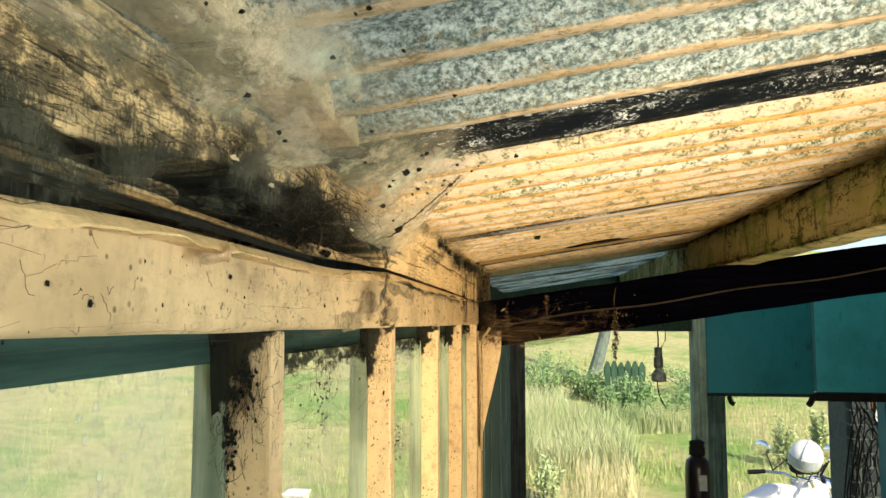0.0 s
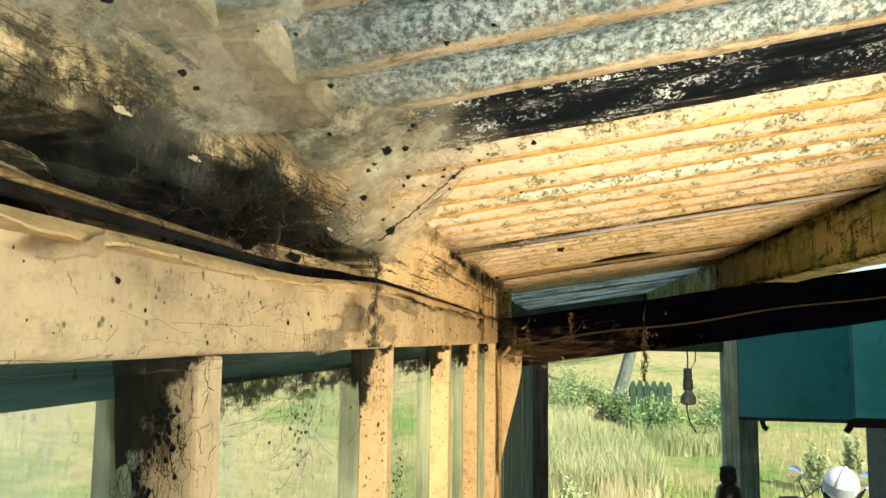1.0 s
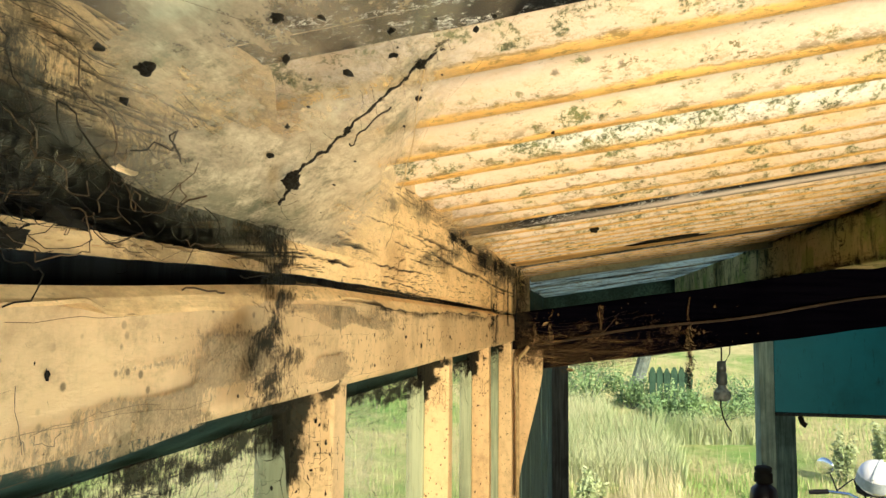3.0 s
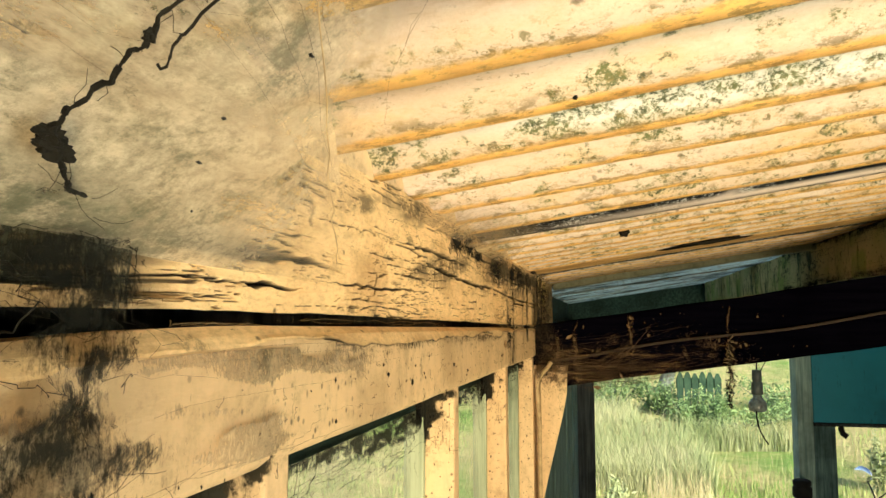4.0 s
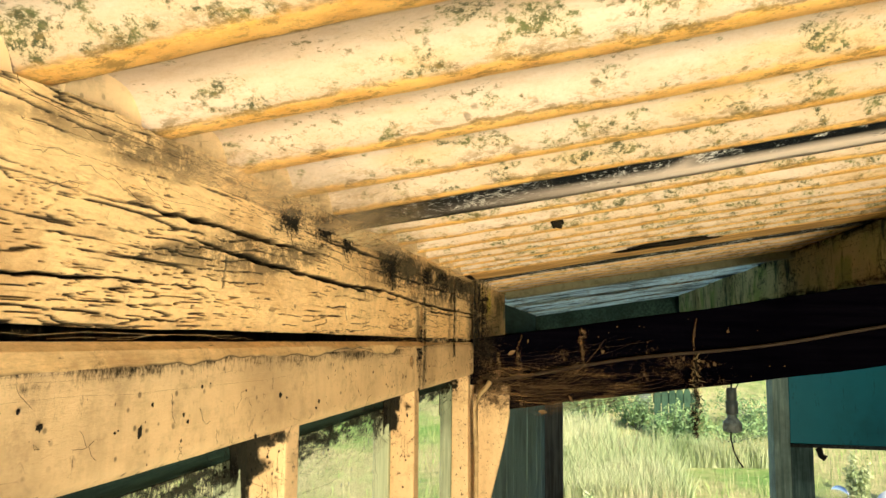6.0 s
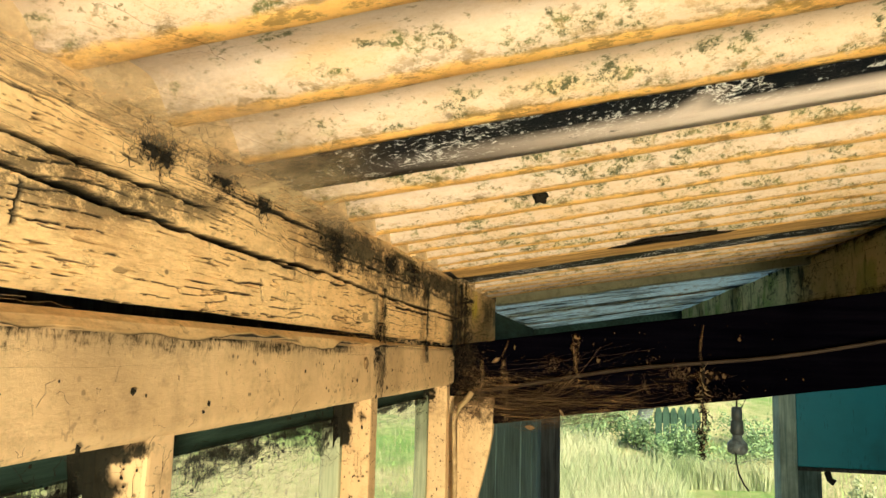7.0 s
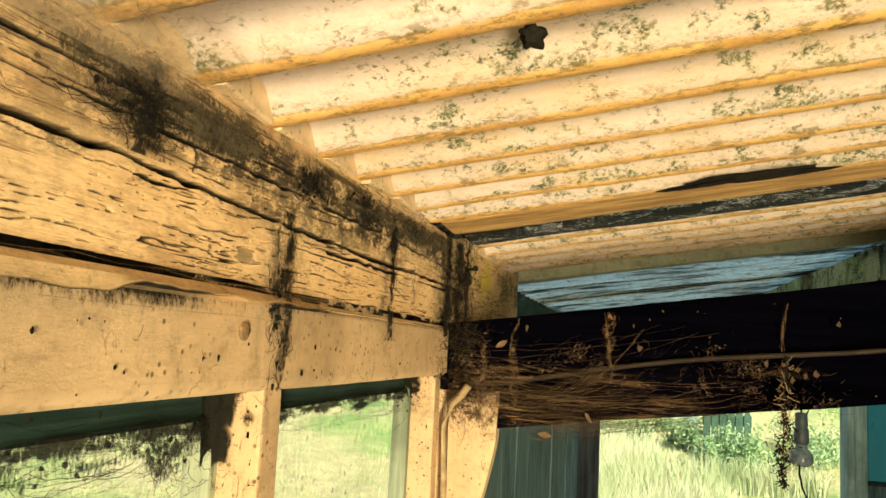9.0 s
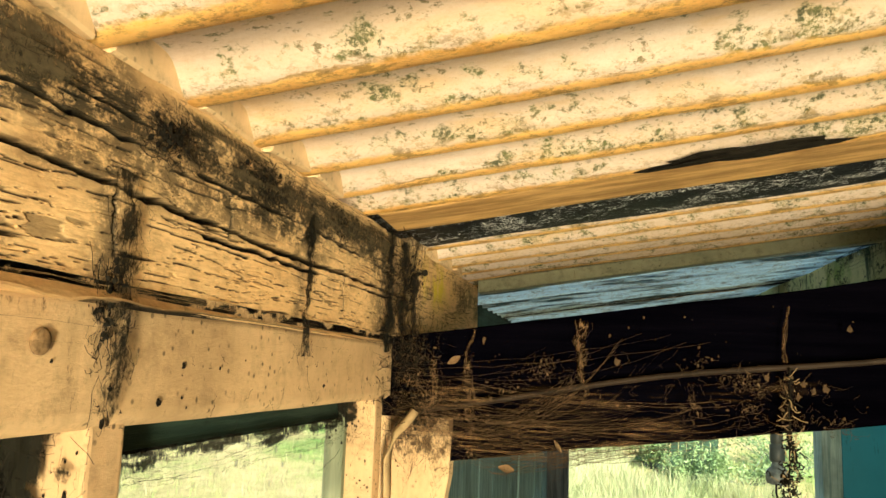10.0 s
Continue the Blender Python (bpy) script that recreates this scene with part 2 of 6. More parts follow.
        c = m.mix(m.maths("MULTIPLY", m.maths("MULTIPLY", dots, dg), 0.7), c, (0.05, 0.045, 0.025))
    if kind != "black":
        low = m.attr("low")
        lo_, hi_ = {"cream": (1.10, 1.34), "galv": (1.13, 1.36)}.get(kind, (1.43, 1.63))
        edge = m.ramp(m.maths("ADD", low, m.maths("ADD", m.maths("MULTIPLY", m.noise(34, (0.35, 1, 1), 6, 0.7), 0.50), m.maths("MULTIPLY", m.noise(150, (0.6, 1, 1), 6, 0.75), 0.42))), lo_, hi_)
        ra, rb = ((0.86, 0.66, 0.45), (0.62, 0.44, 0.25)) if kind == "galv" else ((0.90, 0.55, 0.15), (0.66, 0.35, 0.08))
        rust = m.mix(m.ramp(m.noise(55, (0.5, 1, 1), 6, 0.7), 0.4, 0.65), ra, rb)
        c = m.mix(m.maths("MULTIPLY", edge, 0.88), c, rust)
        rim = m.maths("MULTIPLY", m.ramp(edge, 0.02, 0.35), m.ramp(edge, 0.95, 0.5))
        c = m.mix(m.maths("MULTIPLY", m.maths("MULTIPLY", rim, m.ramp(m.noise(40, (0.4, 1, 1), 7, 0.75), 0.44, 0.60)), 0.75), c, (0.22, 0.15, 0.06))
        crumbs = m.maths("MULTIPLY", m.ramp(m.noise(95, (0.6, 1, 1), 7, 0.8), 0.52, 0.60), m.ramp(low, 0.25, 0.7))
        c = m.mix(m.maths("MULTIPLY", crumbs, 0.65), c, (0.14, 0.10, 0.035))
        pits = m.maths("MULTIPLY", m.ramp(m.noise(230, (0.7, 1, 1), 6, 0.8), 0.52, 0.62), m.ramp(low, 0.12, 0.45))
        c = m.mix(m.maths("MULTIPLY", pits, 0.5), c, (0.30, 0.21, 0.08))
    m.color(c).bump(m.noise(240, (1, 1, 1), 9, 0.75), 0.45, 0.002)
    if kind == "blue":
        tl = m.node("ShaderNodeBsdfTranslucent")
        m.link(c, tl.inputs["Color"])
        mx = m.node("ShaderNodeMixShader")
        mx.inputs[0].default_value = 0.6
        m.link(m.b.outputs[0], mx.inputs[1])
        m.link(tl.outputs[0], mx.inputs[2])
        m.link(mx.outputs[0], m.t.nodes["Material Output"].inputs[0])
    return m.m


def plain(name, col, rough=0.6, metal=0.0, var=0.35, scale=25, bump=0.15):
    m = Mat(name, rough, metal)
    n = m.noise(scale, (1, 1, 1), 6)
    c = m.mix(m.ramp(n, 0.35, 0.7), col, tuple(v * (1 - var) for v in col))
    m.color(c).bump(n, bump, 0.002)
    return m.m


def cobweb(name, solid, col=(0.72, 0.58, 0.39), along=(1, 1, 1), fray=False, lo=0.42):
    """Dusty spider web, thin in places."""
    m = Mat(name, 0.95)
    streak = m.noise(30, along, 7, 0.75)
    fine = m.noise(240, (1, 0.6, 1), 9, 0.85)
    c = m.mix(m.ramp(fine, 0.38, 0.68), col, tuple(v * 0.45 for v in col))
    dim = (col[0] * 0.16, col[1] * 0.20, col[2] * 0.17)
    c = m.mix(m.maths("MULTIPLY", m.ramp(m.noise(26, (1, 0.7, 1), 8, 0.8), 0.49, 0.64), 0.8), c, dim)
    c = m.mix(m.maths("MULTIPLY", m.ramp(m.noise(95, (1, 0.5, 1), 8, 0.8), 0.55, 0.66), 0.7), c, dim)
    c = m.mix(m.maths("MULTIPLY", m.ramp(m.noise(16, (1, 1, 1), 5), 0.55, 0.7), 0.6), c, tuple(min(1.0, v * 1.8) for v in col))
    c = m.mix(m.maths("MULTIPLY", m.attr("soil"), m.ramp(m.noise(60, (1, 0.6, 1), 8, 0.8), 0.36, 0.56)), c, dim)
    m.color(c)
    if fray:
        both = m.maths("ADD", m.maths("MULTIPLY", streak, 0.40), m.maths("MULTIPLY", m.noise(520, (1, 1, 0.5), 6, 0.8), 0.60))
        m.see_through(m.maths("MULTIPLY", m.ramp(m.maths("ADD", both, m.maths("MULTIPLY", m.attr("dense"), 0.30)), 0.60, 0.78), 0.95))
        return m.m
    m.see_through(m.maths("MULTIPLY", m.attr("dense"), m.ramp(m.maths("ADD", streak, m.maths("MULTIPLY", fine, 0.4)), lo, lo + 0.5 / solid)))
    return m.m


def leafy(name, a, b):
    m = Mat(name, 0.75)
    r = m.node("ShaderNodeNewGeometry").outputs["Random Per Island"]
    n = m.ramp(m.noise(0.8, (1, 1, 1), 4), 0.35, 0.65)
    m.color(m.mix(m.maths("ADD", m.maths("MULTIPLY", r, 0.5), m.maths("MULTIPLY", n, 0.5)), a, b))
    return m.m


def smudged(name, col):
    """Flat painted sheet with smudges, scuffs and drips."""
    m = Mat(name, 0.45)
    c = m.mix(m.ramp(m.noise(4, (1, 1, 1), 6), 0.35, 0.7), col, tuple(v * 0.7 for v in col))
    c = m.mix(m.maths("MULTIPLY", m.ramp(m.noise(9, (1, 1, 0.4), 8, 0.75), 0.58, 0.68), 0.7), c, tuple(v * 0.2 for v in col))
    c = m.mix(m.maths("MULTIPLY", m.ramp(m.noise(60, (1, 1, 0.15), 5, 0.7), 0.62, 0.68), 0.5), c, tuple(v * 0.3 for v in col))
    m.color(c).bump(m.noise(30, (1, 1, 1), 6), 0.1, 0.002)
    return m.m


def purlin_paint():
    """Yellowed paint with black-green drip stains, moss and cracks."""
    m = Mat("mossy_purlin", 0.75)
    c = m.mix(m.ramp(m.noise(7, (1, 1, 1.4), 6, 0.7), 0.38, 0.66), (0.62, 0.50, 0.26), (0.42, 0.38, 0.17))
    c = m.mix(m.ramp(m.noise(24, (1, 1, 0.35), 8, 0.75), 0.52, 0.64), c, (0.07, 0.085, 0.04))
    c = m.mix(m.maths("MULTIPLY", m.ramp(m.noise(9, (1, 1, 1), 4), 0.52, 0.62), 0.6), c, (0.22, 0.30, 0.06))
    vein = m.maths("ABSOLUTE", m.maths("SUBTRACT", m.noise(14, (1, 0.7, 1.2), 6, 0.7), 0.5), 0.0)
    c = m.mix(m.maths("MULTIPLY", m.ramp(vein, 0.020, 0.004), m.ramp(m.noise(6), 0.46, 0.56)), c, (0.02, 0.024, 0.014))
    c = m.mix(m.maths("MULTIPLY", m.ramp(m.voronoi(90), 0.20, 0.10), 0.7), c, (0.03, 0.03, 0.015))
    m.color(c).bump(m.noise(70, (1, 0.5, 1), 8, 0.75), 0.6, 0.004)
    return m.m


M_BOARD = paint("cream_paint", (0.72, 0.51, 0.28), (0.34, 0.23, 0.12), 0.7, (1, 0.7, 1), 0.75)
M_MULL = paint("mullion_paint", (0.74, 0.53, 0.30), (0.38, 0.22, 0.10), 0.8, (1, 1, 0.15))
M_PLATE = peeling("peeling_paint")
M_FILL = paint("filler_paint", (0.84, 0.63, 0.37), (0.52, 0.35, 0.16), 0.4)
M_CREAM = sheet_metal("limewashed_sheet", "cream")
M_GALV = sheet_metal("galvanised_sheet", "galv")
M_BLUE = sheet_metal("flaking_pale_blue_sheet", "blue")
M_BLACK = sheet_metal("black_lichen", "black")
# near-black base with no specular, far darker than timber
M_RAFTER = bare_wood("near_black_rafter", (0.0006, 0.0006, 0.0016), (0.0018, 0.0016, 0.0034), 0, 0.9)
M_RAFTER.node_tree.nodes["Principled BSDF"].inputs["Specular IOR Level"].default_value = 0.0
M_PURLIN = purlin_paint()
M_BATTEN = bare_wood("batten_wood", (0.17, 0.10, 0.04), (0.42, 0.26, 0.10), 0, 0.8, 0.3)
M_OCHRE = bare_wood("ochre_batten", (0.34, 0.20, 0.075), (0.70, 0.44, 0.17), 0, 0.8, 0.5)
# green-grey carries the shade on the rolled sheet edge
M_LIP = paint("shaded_sheet_edge", (0.40, 0.40, 0.27), (0.10, 0.13, 0.09), 0.6, (0.25, 1, 1), 0.8)
M_GREY = bare_wood("grey_boards", (0.035, 0.075, 0.08), (0.14, 0.22, 0.225), 2, 0.8, 0.4)
M_DARKWOOD = bare_wood("dark_jamb", (0.02, 0.025, 0.03), (0.06, 0.07, 0.075), 2)
# dark green holds the shade under the board and past the rafter
M_HEAD = bare_wood("shaded_head_wood", (0.010, 0.024, 0.020), (0.03, 0.062, 0.050), 1)
M_STILE = bare_wood("green_grey_stile", (0.20, 0.24, 0.16), (0.40, 0.44, 0.30), 2, 0.8, 0.3)
M_POST = bare_wood("painted_grey_post", (0.17, 0.26, 0.25), (0.36, 0.47, 0.43), 2, 0.7, 0.3)
M_PANEL = smudged("blue_grey_panel", (0.010, 0.19, 0.27))
M_PANEL2 = smudged("pale_blue_panel", (0.06, 0.43, 0.58))
for m in (M_PANEL, M_PANEL2, M_POST, M_GREY):
    m.node_tree.nodes["Principled BSDF"].inputs["Specular IOR Level"].default_value = 0.15
M_CONC = plain("concrete", (0.33, 0.29, 0.24), 0.9, 0.0, 0.4, 6, 0.4)
M_INNER = plain("plain_wall", (0.42, 0.36, 0.27), 0.9, 0.0, 0.3, 5, 0.3)
M_DEBRIS = plain("dark_debris", (0.016, 0.014, 0.010), 0.95, 0.0, 0.5, 120, 0.6)
M_TWIG = plain("dry_twig", (0.50, 0.36, 0.19), 0.85, 0.0, 0.4, 90, 0.4)
M_HUSK = plain("dull_husk", (0.10, 0.066, 0.037), 0.9, 0.0, 0.5, 90, 0.4)
M_LEAF = plain("dry_leaf", (0.38, 0.25, 0.13), 0.8, 0.0, 0.4, 60, 0.3)
M_CABLE = plain("brown_cable", (0.038, 0.027, 0.019), 0.6, 0.0, 0.5, 40, 0.2)
M_BLACKCABLE = plain("black_cable", (0.012, 0.012, 0.014), 0.5, 0.0, 0.3, 30, 0.1)
M_WEB = cobweb("dusty_web", 1.4, along=(1, 0.3, 1))
M_THREAD = plain("web_thread", (0.17, 0.11, 0.06), 0.95, 0.0, 0.5, 200, 0.2)
M_BRICK = plain("grey_brick", (0.055, 0.070, 0.072), 0.9, 0.0, 0.5, 12, 0.5)
M_REDBRICK = plain("orange_brick", (0.42, 0.20, 0.10), 0.9, 0.0, 0.4, 30, 0.5)
M_MORTAR = plain("mortar", (0.12, 0.14, 0.13), 0.95, 0.0, 0.3, 40, 0.4)
M_WHITE = plain("white_enamel", (0.80, 0.78, 0.74), 0.25, 0.0, 0.08, 8, 0.02)
M_CHROME = plain("chrome", (0.75, 0.76, 0.78), 0.15, 1.0, 0.1, 20, 0.02)
M_RUBBER = plain("black_rubber", (0.015, 0.015, 0.016), 0.7, 0.0, 0.3, 30, 0.2)
M_BLUEP = plain("blue_enamel", (0.03, 0.09, 0.26), 0.3, 0.0, 0.1, 10, 0.02)
M_REDDARK = plain("dark_red_enamel", (0.012, 0.005, 0.010), 0.35, 0.0, 0.3, 20, 0.05)
M_LABEL = plain("pale_label", (0.45, 0.50, 0.52), 0.6, 0.0, 0.2, 40, 0.05)
M_BAKELITE = plain("grey_bakelite", (0.10, 0.12, 0.12), 0.45, 0.0, 0.3, 40, 0.1)
M_HEADRUST = plain("rusty_nail_head", (0.34, 0.22, 0.11), 0.7, 0.0, 0.6, 300, 0.4)
M_BULB = plain("dusty_bulb_glass", (0.26, 0.30, 0.30), 0.2, 0.0, 0.5, 60, 0.05)
M_FENCE = bare_wood("mossy_pickets", (0.03, 0.075, 0.05), (0.065, 0.12, 0.07), 2)
M_BARK = bare_wood("bark", (0.09, 0.12, 0.10), (0.22, 0.26, 0.22), 2, 0.9, 1.0)
M_GRASS = leafy("grass_blades", (0.18, 0.36, 0.08), (0.50, 0.55, 0.22))
M_DRY = leafy("dry_stalks", (0.44, 0.42, 0.19), (0.70, 0.62, 0.40))
M_BUSH = leafy("bush_leaves", (0.14, 0.27, 0.11), (0.34, 0.46, 0.20))
M_WEED = leafy("weed_leaves", (0.27, 0.37, 0.16), (0.57, 0.58, 0.34))


def glass_dusty():
    m = Mat("dusty_glass", 0.5)
    m.color(m.mix(m.ramp(m.noise(8), 0.4, 0.7), (0.50, 0.52, 0.42), (0.34, 0.36, 0.28)))
    dust = m.ramp(m.noise(10, (1, 1, 0.5), 6, 0.7), 0.35, 0.75)
    spot = m.ramp(m.voronoi(60), 0.2, 0.06)
    fleck = m.ramp(m.noise(130, (1, 1, 0.7), 7, 0.8), 0.55, 0.64)
    f = m.maths("ADD", m.maths("MULTIPLY", dust, 0.20), m.maths("ADD", m.maths("MULTIPLY", fleck, 0.22), 0.04))
    m.see_through(m.maths("MAXIMUM", f, m.maths("MULTIPLY", spot, 0.5)))
    return m.m


def meadow():
    m = Mat("meadow", 0.95)
    a = m.ramp(m.noise(0.35, (1, 1, 1), 6, 0.65), 0.34, 0.54)
    b = m.ramp(m.noise(5, (1, 1, 1), 7, 0.75), 0.35, 0.7)
    c = m.mix(a, (0.19, 0.38, 0.09), (0.62, 0.56, 0.28))
    c = m.mix(m.maths("MULTIPLY", b, 0.5), c, (0.20, 0.28, 0.07))
    m.color(c).bump(m.noise(9, (1, 1, 1), 8, 0.8), 1.0, 0.08)
    return m.m


M_GLASS = glass_dusty()
M_MEADOW = meadow()


# ---------------------------------------------------------------- building helpers
def mesh_object(name, bm, material, parent=None, label="", shade=False):
    me = bpy.data.meshes.new(name)
    bm.to_mesh(me)
    bm.free()
    if material:
        me.materials.append(material)
    if shade:
        for p in me.polygons:
            p.use_smooth = True
    ob = new(name, me)
    if parent:
        ob.parent = parent
    if label:
        tagged(ob, label)
    return ob


def part(name, bm, material, parent, label="", shade=False):
    return mesh_object(name, bm, material, parent, label, shade)


def empty(name, label, category, group="", kind="", at=(0, 0, 0)):
    ob = new(name)
    ob.location = at
    return tagged(ob, label, category, group, kind)


def raw(name, verts, faces, material, parent=None, shade=False, attrs=None):
    me = bpy.data.meshes.new(name)
    me.from_pydata([tuple(map(float, v)) for v in verts], [], [tuple(map(int, f)) for f in faces])
    for key, vals in (attrs or {}).items():
        at = me.attributes.new(key, "FLOAT", "POINT")
        at.data.foreach_set("value", np.asarray(vals, dtype=np.float32).ravel())
    if material:
        me.materials.append(material)
    if shade:
        me.polygons.foreach_set("use_smooth", [True] * len(me.polygons))
    ob = new(name, me)
    if parent:
        ob.parent = parent
    return ob


def box(x0, x1, y0, y1, z0, z1, bevel=0.0, bm=None, wobble=0.0, cuts=0, seed=0):
    """A box between two corners, its edges softened; with cuts and wobble it is a little uneven."""
    own = bmesh.new()
    bmesh.ops.create_cube(own, size=1)
    bmesh.ops.scale(own, vec=(x1 - x0, y1 - y0, z1 - z0), verts=own.verts)
    if bevel:
        bmesh.ops.bevel(own, geom=own.edges[:], offset=bevel, segments=2, affect="EDGES", profile=0.6)
    if cuts:
        size = (x1 - x0, y1 - y0, z1 - z0)
        ax = size.index(max(size))
        es = [e for e in own.edges if abs((e.verts[0].co - e.verts[1].co)[ax]) > 0.6 * size[ax]]
        bmesh.ops.subdivide_edges(own, edges=es, cuts=cuts)
    for v in own.verts:
        v.co += Vector(((x0 + x1) / 2, (y0 + y1) / 2, (z0 + z1) / 2))
        if wobble:
            v.co += (noise.noise_vector(v.co * 6 + Vector((seed, 0, 0)))) * wobble
    if bm is None:
        return own
    me = bpy.data.meshes.new("t")
    own.to_mesh(me)
    own.free()
    bm.from_mesh(me)
    bpy.data.meshes.remove(me)
    return bm


def tube(points, radius, sides=8, bm=None, taper=1.0):
    """A round bar along points."""
    bm = bm or bmesh.new()
    pts = [Vector(p) for p in points]
    rings = []
    for i, p in enumerate(pts):
        d = (pts[min(i + 1, len(pts) - 1)] - pts[max(i - 1, 0)]).normalized()
        a = d.cross(Vector((0, 0, 1)) if abs(d.z) < 0.9 else Vector((1, 0, 0))).normalized()
        b = d.cross(a)
        r = radius * (1 + (taper - 1) * i / max(1, len(pts) - 1))
        rings.append([bm.verts.new(p + (a * math.cos(k * math.tau / sides) + b * math.sin(k * math.tau / sides)) * r) for k in range(sides)])
    for q, s in zip(rings, rings[1:]):
        for k in range(sides):
            bm.faces.new((q[k], q[(k + 1) % sides], s[(k + 1) % sides], s[k]))
    bm.faces.new(rings[0][::-1])
    bm.faces.new(rings[-1])
    return bm


def lathe(profile, sides=20, at=(0, 0, 0), bm=None):
    """A turned body about z: profile is (radius, z) pairs."""
    bm = bm or bmesh.new()
    rings = [[bm.verts.new((at[0] + r * math.cos(k * math.tau / sides), at[1] + r * math.sin(k * math.tau / sides), at[2] + z)) for k in range(sides)] for r, z in profile]
    for q, s in zip(rings, rings[1:]):
        for k in range(sides):
            bm.faces.new((q[k], q[(k + 1) % sides], s[(k + 1) % sides], s[k]))
    bm.faces.new(rings[0][::-1])
    bm.faces.new(rings[-1])
    return bm


def blob(at, size, bm=None, rough=0.3, seed=0, sub=2):
    """A lumpy clod."""
    own = bmesh.new()
    bmesh.ops.create_icosphere(own, subdivisions=sub, radius=1)
    for v in own.verts:
        k = 1 + rough * noise.noise(v.co * 1.7 + Vector((seed * 3.1, seed, 0))) * 2
        v.co = Vector((v.co.x * size[0], v.co.y * size[1], v.co.z * size[2])) * k + Vector(at)
    if bm is None:
        return own
    me = bpy.data.meshes.new("t")
    own.to_mesh(me)
    own.free()
    bm.from_mesh(me)
    bpy.data.meshes.remove(me)
    return bm


# ---------------------------------------------------------------- plan
WALL = -0.12                 # room face of the top plate
Z_SEAM, Z_TOP = 2.022, 2.100
RISE = 0.15                  # roof rise towards the open side
# corrugated sheets: first and last line, a lowest line, pitch; and the laps between them
SHEETS = [(-1.66, 0.503, 0.474, 0.0630), (0.570, 1.078, 1.075, 0.0646), (1.133, 1.607, 1.541, 0.0601), (1.745, 2.113, 2.110, 0.0662), (2.168, 2.716, 2.712, 0.0680), (2.770, 3.318, 3.314, 0.0680), (3.372, 4.100, 4.096, 0.0724)]
STRIPS = [(0.494, 0.600, 0.560, 0.058), (1.071, 1.142, 1.150, 0.160), (1.618, 1.775, 1.752, 0.220), (2.085, 2.205, 2.170, 0.058), (2.690, 2.805, 2.772, 0.058), (3.290, 3.405, 3.374, 0.058)]
END = 3.80
BACK = -1.20


def seam(y):
    """The open joint between the lower board and the top plate, which sinks a little."""
    return 2.0285 - 0.0125 * (y - 0.6)


def joint(y):
    """Top of the lower board, which has sunk away from the plate at low y."""
    return seam(y) - 0.003 - 0.009 * (1 - smooth(0.42, 0.66, y)) - 0.004 * (1 - smooth(0.10, 0.26, y))


def roof_z(x):
    return 2.108 + RISE * (x - WALL)


# ---------------------------------------------------------------- ground, floor, walls
def ground_height(x, y):
    away = np.maximum(0, np.hypot(np.minimum(x + 1.2, 0) * 1.0, np.maximum(y - 5.0, 0)) - 0.5)
    hill = 0.10 * away + 0.0012 * np.minimum(away, 40) ** 2
    hill = np.where(away > 40, 0.10 * 40 + 0.0012 * 1600 + (away - 40) * 0.03, hill)
    return hill + 0.25 * (fbm(x * 0.25, y * 0.25, 5, 3) - 0.5) * smooth(1.0, 6.0, away) - 0.40


def ground():
    n = 121
    u = np.linspace(-1, 1, n)
    axis = np.sign(u) * (np.abs(u) ** 3) * 600 + u * 14
    X, Y = np.meshgrid(axis, axis + 3)
    Z = ground_height(X, Y)
    v = np.stack([X, Y, Z], -1).reshape(-1, 3)
    i = np.arange(n * n).reshape(n, n)
    f = np.stack([i[:-1, :-1], i[:-1, 1:], i[1:, 1:], i[1:, :-1]], -1).reshape(-1, 4)
    tagged(raw("ground", v, f, M_MEADOW, shade=True), "sunlit rough meadow of green and straw-coloured grass", "ground", kind="structure")


ground()
tagged(mesh_object("floor", box(-0.16, RIGHT + 0.1, BACK - 0.1, END + 0.05, -0.48, 0.0, 0.01), M_CONC), "worn grey concrete floor of the porch", "floor", kind="structure")


def under_roof(x0, x1, y0, y1, z0, gap=0.008):
    """A wall slab whose top follows the roof."""
    bm = box(x0, x1, y0, y1, z0, 2.0)
    for v in bm.verts:
        if v.co.z > 1.99:
            v.co.z = roof_z(v.co.x) - gap
    return bm


# the opening is added to hold the side lamp
def wall_right():
    w = empty("wall_east", "plain dull plaster wall, unseen, with an opening added for the lamp", "wall", kind="structure")
    part("wall_panel", under_roof(RIGHT, RIGHT + 0.10, BACK - 0.1, -1.09, 0.0), M_INNER, w)
    part("wall_panel", under_roof(RIGHT, RIGHT + 0.10, -0.15, END + 0.06, 0.0), M_INNER, w)
    part("breast_wall", box(RIGHT, RIGHT + 0.10, -1.088, -0.152, 0.0, 0.94), M_INNER, w)
    part("window_head", under_roof(RIGHT, RIGHT + 0.10, -1.088, -0.152, 1.96), M_INNER, w)


def wall_back():
    w = empty("wall_south", "plain unseen back wall with an opening added for the lamp", "wall", kind="structure")
    part("wall_panel", under_roof(-0.20, 0.60, BACK - 0.1, BACK, 0.0), M_INNER, w)
    part("wall_panel", under_roof(1.27, RIGHT, BACK - 0.1, BACK, 0.0), M_INNER, w)


wall_right()
wall_back()
# unseen slab added to shade the near end of the plate
tagged(mesh_object("light_blocker", under_roof(-0.124, 0.42, -0.40, -0.32, 0.0), M_INNER), "unseen slab added to keep the back lamp off the near wall", "wall", kind="structure")


# ---------------------------------------------------------------- roof
def roof_profile(y, lap, pitch):
    """Height of a corrugation above its mean, lowest at the line lap; and how low it is (0 to 1)."""
    ph = ((y - lap) / pitch) % 1.0
    s = (0.5 + 0.5 * np.cos(ph * math.tau)) ** 1.6
    low = s ** 1.7
    return 0.0066 * np.tanh(1.3 * (1 - 2 * s)) / math.tanh(1.3), low


